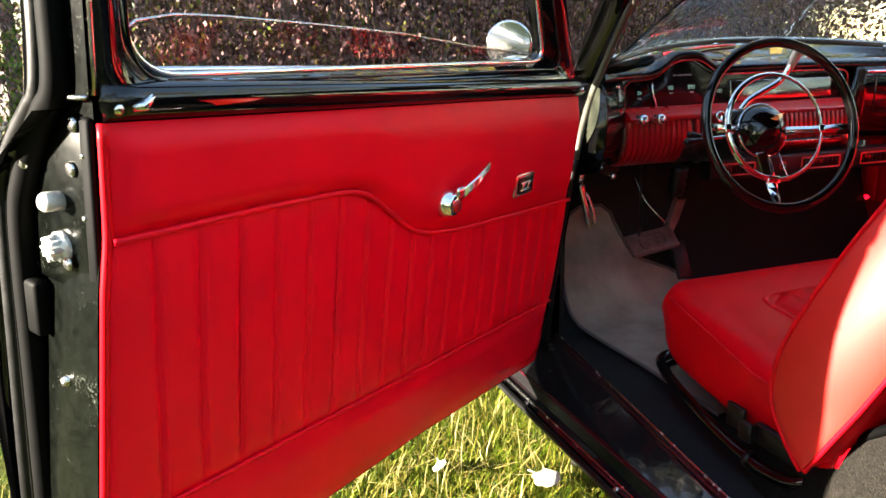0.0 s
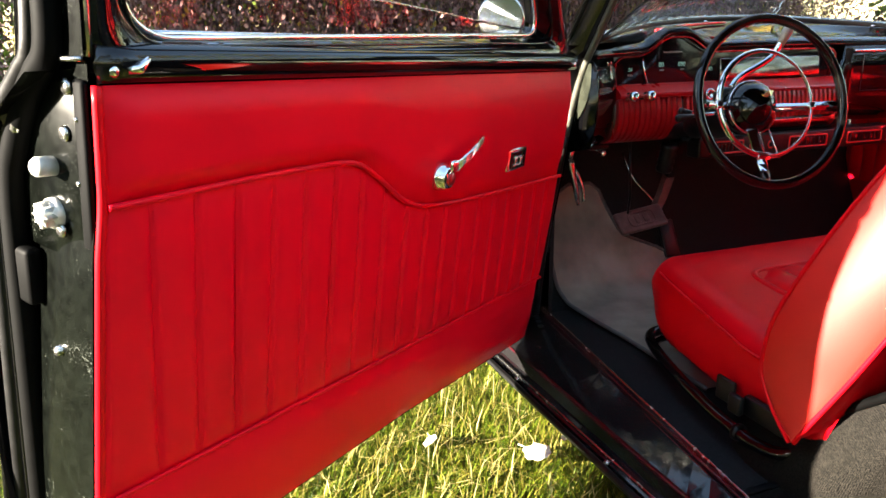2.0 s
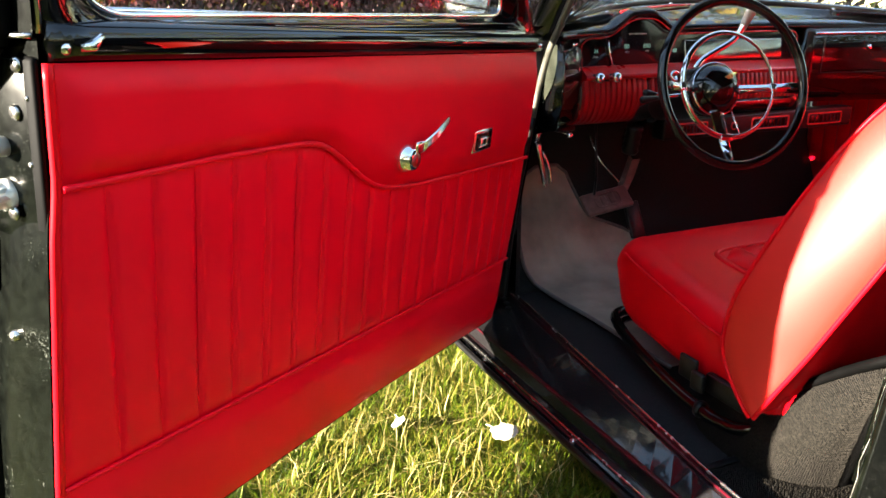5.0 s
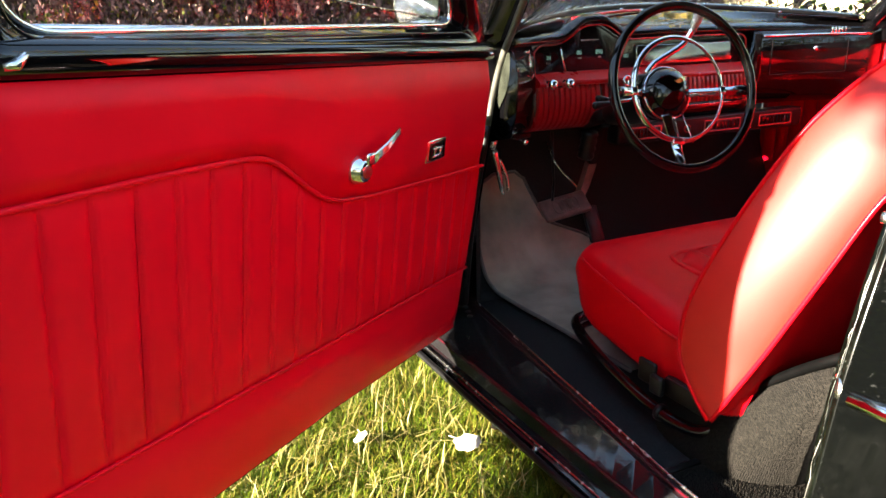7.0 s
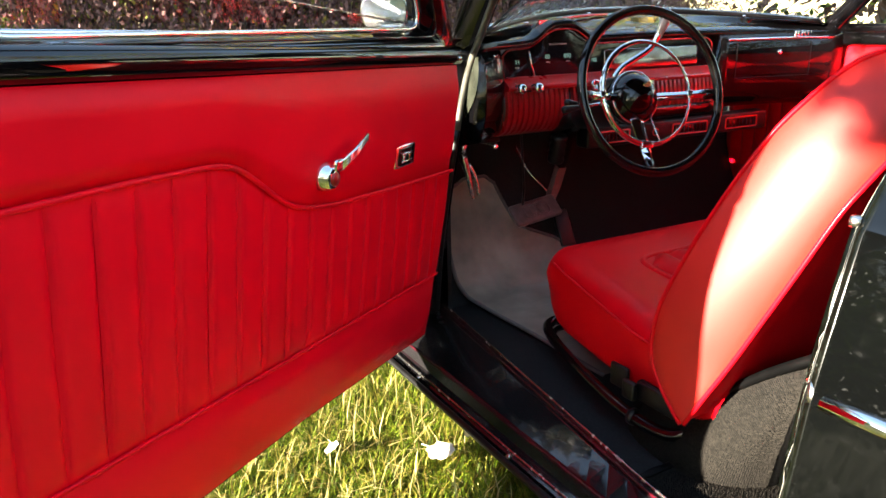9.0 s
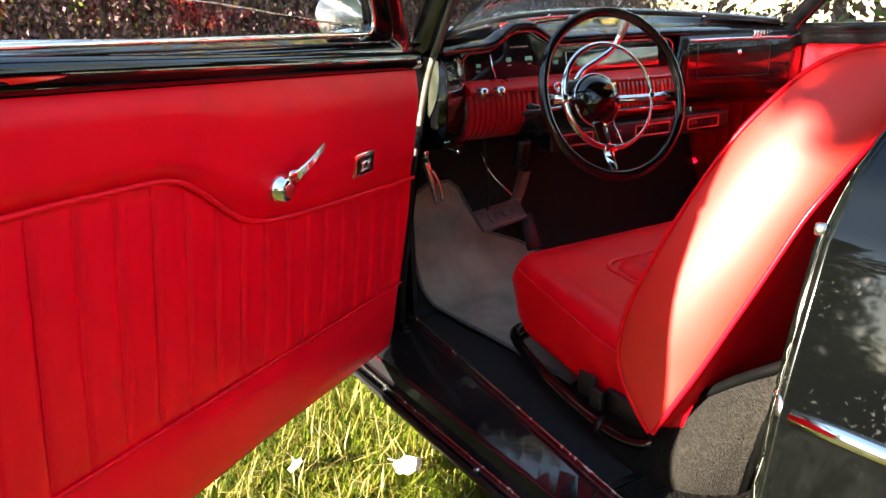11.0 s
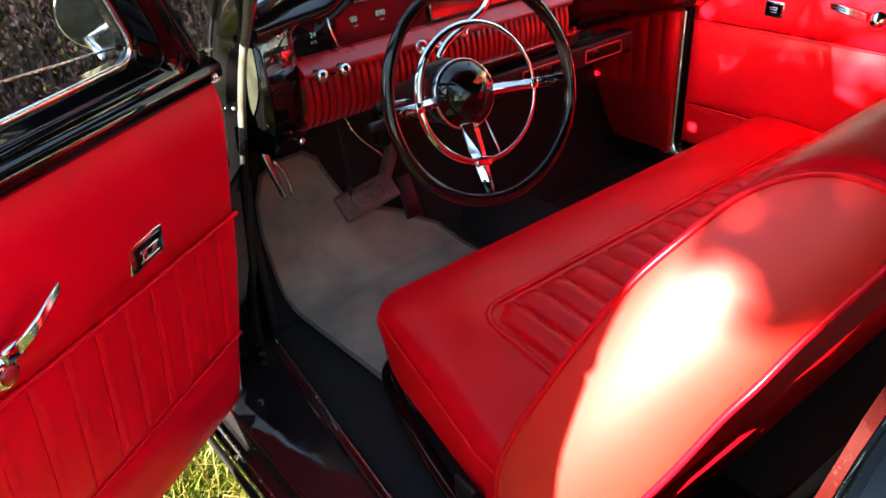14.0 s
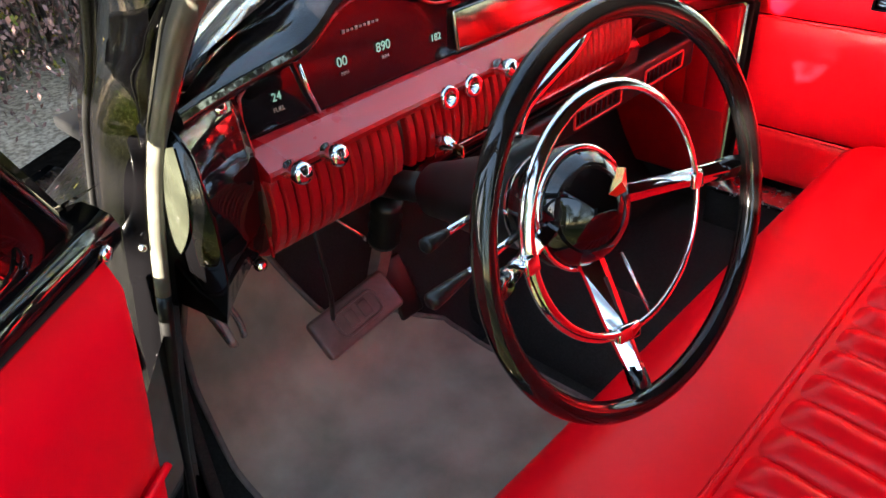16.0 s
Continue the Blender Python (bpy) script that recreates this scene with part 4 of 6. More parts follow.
def cushion_ring(x):
    f = (x + 0.304) / -0.6                       # 0 at the front, 1 at the back
    s = math.sqrt(max(0.0, 1 - (1 - min(f / 0.18, 1)) ** 2)) if f < 0.18 else 1.0
    yl, yr = -0.118 + 0.082 * min(f / 0.72, 1), Y_R
    zt = 0.468 - 0.05 * f
    zb = 0.232
    cz = 0.37 - 0.05 * f
    ring = []
    r = 0.058
    hy = (yl - yr) / 2 - 0.03 * (1 - s)
    cy = (yl + yr) / 2
    up, dn = (zt - cz) * (0.25 + 0.75 * s), (cz - zb) * (0.45 + 0.55 * s)
    under = 0.012
    for sgn, hz, a0 in ((1, up, 0), (-1, up, 90), (-1, -dn, 180), (1, -dn, 270)):
        rr = min(r, abs(hz) * 0.9)
        cyy = sgn * (hy - rr) - (under * sgn if hz < 0 else 0)
        czz = hz - rr if hz > 0 else hz + rr
        for k in range(7):
            a = radians(a0 + 15 * k)
            y = cy + cyy + rr * math.cos(a)
            z = cz + czz + rr * math.sin(a)
            ring.append((x, y, z + (0.006 * math.sin((y + 0.1) / 1.4 * math.pi) if hz > 0 else 0)))
    return ring


xs = [-0.304, -0.3055, -0.309, -0.314, -0.322, -0.333, -0.348, -0.37, -0.405] + [-0.45 - 0.035 * k for k in range(15)]
cushion = part("cushion", loft([cushion_ring(x) for x in xs]), RED_WARM, seat, world=True)
INS_X0, INS_X1, INS_Y0, INS_Y1 = -0.515, -0.93, -0.235, -1.4


def insert_edge(n=90):
    c = round_poly([(INS_X0, INS_Y0), (INS_X0, INS_Y1), (INS_X1, INS_Y1 - 0.02), (INS_X1, INS_Y0 + 0.02)], (0.06, 0.06, 0.03, 0.03))
    return [Vector((p.x, p.y, cushion_top(p.x, p.y) + 0.001)) for p in c]


part("seam", tube(insert_edge(), 0.007, 8, True), RED_WARM, cushion, world=True)
for y0 in [INS_Y0 - 0.012 - 0.0647 * k for k in range(18)]:
    def roll(a, b, y0=y0):
        y = y0 - 0.0647 * a
        edge = 0.055 if (y > INS_Y0 - 0.05 or y < INS_Y1 + 0.05) else 0.012
        x = INS_X0 - (edge if edge < 0.05 else 0.012 + 0.04 * max(0, 1 - abs(y - (INS_Y0 if y > -0.8 else INS_Y1)) / 0.06)) + (INS_X1 - INS_X0) * 0.96 * b
        return (x, y, cushion_top(x, y) + 0.001 + 0.023 * math.sin(math.pi * a) ** 0.6 * puff(b, 0.08) + 0.0015 * noise.noise((x * 20, y * 20, 0)))
    part("pleat", grid(roll, 14, 24, False), RED_WARM, cushion, world=True)


def edge_seam(f0, f1, n=24):
    pts = []
    for k in range(n + 1):
        x = -0.376 - 0.406 * k / n
        f = (x + 0.304) / -0.6
        pts.append((x, -0.118 + 0.082 * min(f / 0.72, 1) + 0.001 - 0.004 * max(0, 1 - k / 3), 0.43 - 0.055 * f - 0.002 * k / n))
    return pts


part("seam", tube(edge_seam(0, 1), 0.0035, 8), RED_WARM, cushion, world=True)

SB_FRONT = [(-0.907, 0.0, 0.282), (-0.868, 0.002, 0.322), (-0.832, 0.002, 0.372), (-0.826, 0.001, 0.425), (-0.847, 0.0, 0.512), (-0.908, -0.03, 0.665), (-0.97, -0.072, 0.8), (-1.012, -0.11, 0.87), (-1.045, -0.15, 0.917), (-1.082, -0.182, 0.94), (-1.125, -0.2, 0.947), (-1.165, -0.21, 0.935), (-1.19, -0.212, 0.905)]
SB_REAR = [(-0.915, 0.0, 0.286), (-0.945, -0.006, 0.345), (-0.989, -0.02, 0.433), (-1.03, -0.034, 0.523), (-1.069, -0.05, 0.612), (-1.105, -0.075, 0.705), (-1.125, -0.095, 0.75), (-1.144, -0.13, 0.8), (-1.165, -0.165, 0.845), (-1.182, -0.195, 0.88), (-1.19, -0.21, 0.9)]
NB = 48


def even(points, n):
    """n + 1 points at even steps along the curve."""
    p = spline(points, 200)
    d = [0.0]
    for a, b in zip(p, p[1:]):
        d.append(d[-1] + (b - a).length)
    out_p, i = [], 0
    for k in range(n + 1):
        t = d[-1] * k / n
        while i < 199 and d[i + 1] < t:
            i += 1
        f = (t - d[i]) / max(1e-9, d[i + 1] - d[i])
        out_p.append(p[i].lerp(p[i + 1], min(1, f)))
    return out_p


FR, RE = even(SB_FRONT, NB), even(SB_REAR, NB)


def side_panel(a, b):
    """The cushioned side between the two pipings."""
    i = round(a * NB)
    p, q = FR[i], RE[i]
    i0, i1 = max(0, i - 2), min(NB, i + 2)
    along = ((FR[i1] - FR[i0]) + (RE[i1] - RE[i0])).normalized()
    n = along.cross(q - p)
    n = n.normalized() if n.length > 1e-6 else Vector((0, 1, 0))
    if n.y < 0:
        n = -n
    env = math.sin(math.pi * min(1, max(0, a))) ** 0.7
    return p.lerp(q, b) + n * 0.03 * env * math.sin(math.pi * b) ** 0.75


def back_half(side):
    loop0 = FR + RE[1:-1][::-1]
    rings = []
    for k in range(13):
        f = k / 12
        ring = []
        for j, p in enumerate(loop0):
            front = 1 if j <= NB else -1
            up = max(0.0, (p.z - 0.4) / 0.55)
            y = p.y + (-0.69 - p.y) * f
            roll = math.sin(math.pi * f) ** 0.6
            ring.append(Vector((p.x + (0.022 if front > 0 else -0.012) * roll * (1 - abs(2 * up - 1) * 0.5), y, p.z + 0.012 * roll * up * up)))
        rings.append(ring)
    g = rings
    if side:
        g = [[Vector((p.x, -1.41 - p.y, p.z)) for p in r] for r in rings]
    return loft(g, True, True)


for side in (0, 1):
    bk = part("backrest", back_half(side), RED_WARM, seat, world=True)
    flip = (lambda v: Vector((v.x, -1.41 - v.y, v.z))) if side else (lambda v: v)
    part("side_panel", grid(lambda a, b: flip(side_panel(a, b)), NB, 20, side == 0), RED_SUNLIT, bk, world=True)
    part("piping", tube([flip(p + Vector((0, 0.002, 0))) for p in FR], 0.0045, 8), RED_WARM, bk, world=True)
    part("piping", tube([flip(p + Vector((-0.001, 0.002, 0))) for p in RE], 0.0045, 8), RED_WARM, bk, world=True)
part("side_hinge", rbox((-0.8, -0.036, 0.28), (0.08, 0.016, 0.04), 0.006), PLASTIC, seat, "black seat hinge cover", world=True)
part("buckle", rbox((-0.763, -0.008, 0.284), (0.034, 0.014, 0.04), 0.005), PLASTIC, seat, "dark seat belt buckle", world=True)
part("belt_webbing", rbox((-0.82, -0.022, 0.284), (0.1, 0.006, 0.038), 0.002), RUBBER, seat, "black seat belt webbing", world=True)
part("belt_cover", rbox((-0.71, -0.03, 0.286), (0.05, 0.01, 0.05), 0.004), PLASTIC, seat, world=True)
RAIL = spline([(-0.325, -0.3, 0.225), (-0.282, -0.22, 0.222), (-0.288, -0.163, 0.22), (-0.355, -0.124, 0.218), (-0.51, -0.078, 0.215), (-0.66, -0.045, 0.212), (-0.75, -0.034, 0.21), (-0.81, -0.034, 0.211), (-0.86, -0.04, 0.222), (-0.9, -0.075, 0.25), (-0.93, -0.13, 0.28)], 50)
rail = part("seat_rail", tube(RAIL, 0.0135, 10), BLACK, seat, "black tubular seat frame", world=True)
part("seat_rail", tube([p + Vector((0.0, -0.02, -0.025)) for p in RAIL], 0.009, 8), BLACK, seat, world=True)
part("rail_clamp", tube([(-0.745, -0.035, 0.21), (-0.757, -0.035, 0.21)], 0.018, 12), PLASTIC, rail, world=True)
for x, y in ((-0.45, -0.24), (-0.86, -0.2), (-0.45, -1.35), (-0.86, -1.35)):
    part("seat_foot", rbox((x, y, 0.2), (0.04, 0.03, 0.1), 0.006), PLASTIC, seat, world=True)
part("seat_base", rbox((-0.66, -0.78, 0.27), (0.5, 1.2, 0.08), 0.02), PLASTIC, seat, world=True)

# ---------------------------------------------------------------- dashboard
dash = thing("dashboard", pose(0.1, -0.8, 0.62), "black painted dashboard with a ribbed red lower panel and digital gauges", "dashboard")
arch = lambda y: 0.046 * math.exp(-(abs(y + 0.405) / 0.085) ** 3.2)
lipz = lambda y: 0.93 + 0.012 * math.sin((y + 0.19) / -1.3 * math.pi)
dash_x = lambda y: 0.0 - 0.05 * abs((y + 0.77) / 0.62) ** 4


def dash_top(a, b):
    y = -0.1 - 1.39 * a
    xb, zb = wsx(y) - 0.012, wsz(y) - 0.004
    xl = dash_x(y)
    rows = [(xb, zb), (xb * 0.75 + xl * 0.25, zb * 0.72 + lipz(y) * 0.28 + 0.006), (xl + 0.06, lipz(y) + 0.022 + arch(y) * 0.55), (xl + 0.02, lipz(y) + 0.014 + arch(y) * 0.92), (xl + 0.0, lipz(y) + 0.004 + arch(y)), (xl - 0.004, lipz(y) - 0.008 + arch(y)), (xl + 0.004, lipz(y) - 0.016 + arch(y)), (xl + 0.05, lipz(y) - 0.018 + arch(y))]
    s = b * (len(rows) - 1)
    i = min(int(s), len(rows) - 2)
    f = s - i
    return (rows[i][0] * (1 - f) + rows[i + 1][0] * f, y, rows[i][1] * (1 - f) + rows[i + 1][1] * f)


dtop = part("dash_top", grid(dash_top, 130, 28), BLACK, dash, "glossy black dash top", world=True)
for y in (-0.3, -0.62, -0.9, -1.2):
    part("screw", screw(axis((wsx(y) - 0.035, y, wsz(y) - 0.006), (-0.25, 0, 1), (0, 1, 0)), 0.006), CHROME, dtop, world=True)
part("defroster_slot", tube([(wsx(y) - 0.06, y, wsz(y) - 0.012) for y in [-0.35 - 0.03 * k for k in range(12)]], 0.004, 6), RED_PAINT, dtop, world=True)

# gauge opening
G_L, G_R, G_B = -0.198, -1.0, 0.832
op = []
for k in range(61):
    y = G_L - 0.004 - (G_L - G_R - 0.008) * k / 60 * 1.0
    e = min(abs(y - G_L), abs(y - G_R))
    op.append((y, lipz(y) - 0.02 + arch(y) - 0.02 * max(0, 1 - e / 0.03) ** 2))
bez = [(-0.004, y, z) for y, z in op] + [(-0.004, G_R, 0.87), (-0.008, G_R, G_B)]
part("bezel", tube([(-0.012, G_L, 0.69), (-0.012, G_L, 0.76), (-0.016, G_L, G_B), (-0.006, G_L, 0.87)] + bez, 0.0023, 8), RED_PAINT, dash, "thin red bezel line", world=True)
gauge = part("gauge_face", loft([[(x + 0.07 * (z - G_B), y, z) for y, z in op] + [(x, G_R, G_B - 0.01), (x, G_L, G_B - 0.01)] for x in (0.006, 0.012)]), SMOKED, dash, "smoked black digital gauge panel", smooth=False, world=True)
part("gauge_floor", rbox((0.0, -0.6, 0.822), (0.03, 0.8, 0.012), 0.002), RED_PAINT, dash, world=True)
part("gauge_wall", tube([(0.003, -0.292, 0.905), (0.003, -0.3, 0.87), (0.003, -0.312, 0.838)], 0.003, 6), CHROME, dash, world=True)
part("chrome_dial", moved(rbox((0, 0, 0), (0.012, 0.38, 0.06), 0.025, 4), Matrix.Translation((0.004, -0.75, 0.872)) @ Matrix.Rotation(radians(8), 4, "Y")), SATIN, dash, "satin metal radio dial panel", world=True)


def text(body_text, size, m, mat, parent, name="digits"):
    c = bpy.data.curves.new(name, "FONT")
    c.body, c.size, c.align_x, c.align_y, c.extrude = body_text, size, "CENTER", "CENTER", 0.0004
    ob = new("scratch", c)
    dg = bpy.context.evaluated_depsgraph_get()
    me = ob.evaluated_get(dg).to_mesh()
    geo = [v.co.copy() for v in me.vertices], [tuple(p.vertices) for p in me.polygons]
    ob.evaluated_get(dg).to_mesh_clear()
    bpy.data.objects.remove(ob)
    return part(name, moved(geo, m), mat, parent, smooth=False, world=True)


FACE = lambda y, z, x=0.004: Matrix(((0, 0.07, -1, x + 0.07 * (z - G_B)), (-1, 0, 0, y), (0, 1, 0.07, z), (0, 0, 0, 1)))
for body_text, y, z, size in (("24", -0.257, 0.876, 0.014), ("00", -0.36, 0.887, 0.017), ("890", -0.43, 0.887, 0.017), ("182", -0.527, 0.872, 0.014)):
    text(body_text, size, FACE(y, z), DIGIT, gauge)
for body_text, y, z, size in (("FUEL", -0.257, 0.861, 0.0075), ("MPH", -0.362, 0.872, 0.0065), ("RPM", -0.432, 0.873, 0.0065)):
    text(body_text, size, FACE(y, z), WHITE, gauge, "legend")
for k in range(9):
    part("marking", rbox((0.0105, -0.37 - 0.007 * k, 0.921), (0.001, 0.004, 0.003 + 0.002 * (k % 3 == 0)), 0), WHITE, gauge, world=True)

# ledge and ribbed red panel
part("ledge", loft([[(0.05, y, 0.834), (0.002, y, 0.838), (-0.004 + dash_x(y) * 0.2, y, 0.836), (-0.033 + dash_x(y) * 0.2, y, 0.815), (-0.035 + dash_x(y) * 0.2, y, 0.81), (-0.033 + dash_x(y) * 0.2, y, 0.803), (-0.02, y, 0.8), (0.05, y, 0.8)] for y in [G_L - (G_L - G_R) * k / 20 for k in range(21)]]), RED_PAINT, dash, "red painted ledge", smooth=False, world=True)
RIB = [(-0.022, 0.802), (-0.027, 0.785), (-0.03, 0.765), (-0.03, 0.745), (-0.026, 0.725), (-0.017, 0.705), (-0.003, 0.689), (0.015, 0.678), (0.035, 0.672)]
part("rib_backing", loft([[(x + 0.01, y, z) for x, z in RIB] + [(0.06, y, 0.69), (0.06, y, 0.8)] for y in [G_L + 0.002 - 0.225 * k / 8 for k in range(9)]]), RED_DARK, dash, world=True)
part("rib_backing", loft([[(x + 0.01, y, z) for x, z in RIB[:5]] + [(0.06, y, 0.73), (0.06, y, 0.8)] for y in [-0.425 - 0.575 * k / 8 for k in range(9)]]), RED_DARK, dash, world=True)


def rib_geo(prof, w):
    c = spline([(x, 0, z) for x, z in prof], 12)
    rings = []
    for p in c:
        rings.append([p + Vector((dx, dw * w, 0)) for dx, dw in ((0.01, 0.5), (-0.0005, 0.5), (-0.0035, 0.36), (-0.0035, -0.36), (-0.0005, -0.5), (0.01, -0.5))])
    return loft(rings)


rib_long, rib_short = mesh_data("rib", rib_geo(RIB, 0.0148), RED_PAINT, False), mesh_data("rib", rib_geo(RIB[:5], 0.0128), RED_PAINT, False)
droot = root_matrix(dash).inverted()
for me, y0, n in ((rib_long, G_L - 0.01, 12), (rib_short, -0.432, 32)):
    for k in range(n):
        ob = new("rib", me)
        ob.parent = dash
        ob.location = droot @ Vector((0, y0 - 0.0178 * k, 0))
part("lower_dash", loft([[(-0.012, y, 0.735), (-0.024, y, 0.72), (-0.02, y, 0.69), (0.0, y, 0.668), (0.06, y, 0.66), (0.06, y, 0.74)] for y in [-0.44 - 0.6 * k / 10 for k in range(11)]]), BLACK, dash, world=True)
part("stitch_trim", tube([(-0.024, -0.5 - 0.03 * k, 0.716) for k in range(16)], 0.0018, 6), STEEL, dash, world=True)
# left end of the dash
END_DX = lambda y: -0.068 * max(0.0, (y + 0.2) / 0.1) ** 1.3
part("dash_end", loft([[(0.15, y, 0.66 - dz), (0.06, y, 0.662 - dz), (0.01 + END_DX(y), y, 0.69 - dz), (-0.016 + END_DX(y), y, 0.75), (-0.02 + END_DX(y), y, 0.82), (-0.008 + END_DX(y), y, 0.885), (0.01 + END_DX(y) * 0.7, y, 0.93), (0.05, y, 0.95), (0.15, y, 0.95)] for y, dz in ((-0.092, 0.012), (-0.1, 0.01), (-0.115, 0.007), (-0.13, 0.005), (-0.15, 0.003), (-0.17, 0.002), (-0.185, 0.0), (-0.197, -0.002))]), BLACK, dash, "curved black end of the dash", world=True)
# Pale lens shape stands in for a reflection on the black dash end.
part("dash_end_sheen", grid(lambda a, b: (0.05 - 0.114 * a - 0.04 * math.sin(math.pi * a) + (0.008 + 0.065 * math.sin(math.pi * a)) * (1 - b), -0.087 + 0.006 * math.sin(math.pi * b), 0.7 + 0.2 * a), 20, 8), SHEEN, dash, "pale curved sheen painted on the dash end", world=True)
part("screw", screw(axis((-0.02, -0.168, 0.9), (-1, 0.2, 0.3), (0, 0, 1)), 0.008), CHROME, dash, world=True)
# knobs
KNOB = [(0.011, -0.005), (0.012, 0.004), (0.009, 0.008), (0.012, 0.014), (0.0145, 0.022), (0.013, 0.03), (0.008, 0.033), (0.0, 0.034)]
part("knob_plate", rbox((-0.0335, -0.262, 0.806), (0.006, 0.085, 0.016), 0.003), PLASTIC, dash, world=True)
for y in (-0.228, -0.283):
    part("knob", lathe(KNOB, axis((-0.036, y, 0.808), (-1, 0, 0.1)), 18), CHROME, dash, "chrome pull knob", world=True)
for y, z in ((-0.5, 0.803), (-0.55, 0.804)):
    part("gauge_ring", lathe([(0.017, 0.0), (0.017, 0.008), (0.014, 0.011), (0.008, 0.008), (0.007, 0.0)], axis((-0.033, y, z), (-1, 0, 0.15)), 20), CHROME, dash, world=True)
part("ignition", lathe([(0.013, 0.0), (0.013, 0.012), (0.009, 0.018), (0.006, 0.028), (0.0, 0.03)], axis((-0.034, -0.485, 0.745), (-1, 0.2, 0)), 16), CHROME, dash, world=True)
part("ignition_key", rbox((-0.072, -0.478, 0.742), (0.02, 0.004, 0.018), 0.004), BRASS, dash, "brass ignition key", world=True)
part("knob", lathe(KNOB, axis((-0.036, -0.607, 0.815), (-1, 0, 0.1)), 14), CHROME, dash, world=True)
# heater panel with red outlined vents
part("vent_panel", rbox((0.005, -0.88, 0.646), (0.06, 0.78, 0.062), 0.008, 3), PLASTIC, dash, "black under-dash vent panel", world=True)


def outline_box(y0, y1, z0, z1, x, r, mat, parent, name):
    pts = [Vector((x, p.x, p.y)) for p in round_poly([(y0, z0), (y1, z0), (y1, z1), (y0, z1)], (0.004,) * 4, 3)]
    return part(name, tube(pts, r, 6, True), mat, parent, world=True)


for y0, y1 in ((-0.53, -0.65), (-0.829, -0.981), (-1.068, -1.216)):
    vent = outline_box(y0, y1, 0.628, 0.662, -0.027, 0.0024, RED_LINE, dash, "vent_outline")
    part("vent_mouth", rbox((-0.022, (y0 + y1) / 2, 0.645), (0.008, abs(y1 - y0) - 0.012, 0.024), 0.001), SMOKED, vent, world=True)
    for k in range(8):
        part("vane", rbox((-0.0265, y0 - 0.015 - (abs(y1 - y0) - 0.03) * k / 7, 0.645), (0.003, 0.002, 0.022), 0), PLASTIC, vent, world=True)
for y in (-0.687, -0.757):
    part("dial_ring", tube([(-0.027, y + 0.011 * math.cos(a), 0.644 + 0.011 * math.sin(a)) for a in [k * math.pi / 10 for k in range(20)]], 0.002, 6, True), RED_LINE, dash, world=True)
    part("dial", lathe([(0.008, 0), (0.008, 0.008), (0.0, 0.009)], axis((-0.025, y, 0.644), (-1, 0, 0)), 14), PLASTIC, dash, world=True)
# glove box side
part("glove_panel", loft([[(dash_x(y) + 0.0, y, 0.932), (dash_x(y) - 0.012, y, 0.915), (dash_x(y) - 0.016, y, 0.86), (dash_x(y) - 0.012, y, 0.77), (dash_x(y) + 0.005, y, 0.72), (dash_x(y) + 0.05, y, 0.69), (0.1, y, 0.7), (0.1, y, 0.93)] for y in [-1.03 - 0.475 * k / 14 for k in range(15)]]), BLACK, dash, "glossy black glove box side of the dash", world=True)
part("glove_trim", tube([(dash_x(y) - 0.016, y, 0.912) for y in [-1.06 - 0.42 * k / 12 for k in range(13)]], 0.005, 8), CHROME, dash, "chrome strip over the glove box", world=True)
for k in range(7):
    part("grille_bar", rbox((dash_x(-1.37) - 0.012, -1.33 - 0.016 * k, 0.925), (0.008, 0.007, 0.02), 0.002), CHROME, dash, world=True)
part("glove_gap", tube([(dash_x(y) - 0.0165, y, z) for y, z in ((-1.1, 0.9), (-1.1, 0.79), (-1.4, 0.79), (-1.4, 0.9))], 0.0014, 4), RUBBER, dash, world=True)
part("glove_lock", lathe([(0.009, -0.004), (0.009, 0.004), (0.006, 0.007), (0.0, 0.006)], axis((dash_x(-1.28) - 0.016, -1.28, 0.868), (-1, 0, 0)), 14), CHROME, dash, world=True)
part("dash_brace", rbox((0.22, -0.8, 0.8), (0.28, 1.36, 0.02), 0.005), PLASTIC, dash, world=True)

# ---------------------------------------------------------------- steering
WN = Vector((-0.9505, 0.1142, 0.289)).normalized()
WC = Vector((-0.412, -0.361, 0.8214))
WHEEL = axis(WC, WN, (0.49, 0, 0.87))     # x up in the wheel's plane, y to the driver's left, z towards the driver
column = thing("steering_column", axis(WC - WN * 0.42, WN, (0.49, 0, 0.87)), "black steering column with stalks and a chrome gear lever", "steering column")
CM = root_matrix(column)
part("shroud", lathe([(0.03, 0.09), (0.036, 0.1), (0.04, 0.14), (0.05, 0.2), (0.055, 0.26), (0.05, 0.31), (0.046, 0.33), (0.03, 0.335)], I4, 24), PLASTIC, column)
part("shaft", lathe([(0.021, -0.06), (0.021, 0.1)], I4, 16), RUBBER, column)
part("collar", lathe([(0.054, 0.285), (0.057, 0.29), (0.057, 0.302), (0.052, 0.306)], I4, 24), CHROME, column)
part("column_boot", lathe([(0.022 + 0.004 * (k % 2), -0.011 * k) for k in range(9)][::-1], axis(CM.inverted() @ Vector((0.02, -0.42, 0.66)), CM.inverted().to_3x3() @ Vector((-0.25, 0.0, 1))), 16), RUBBER, column)
wp = lambda x, y, z: CM.inverted() @ Vector((x, y, z))
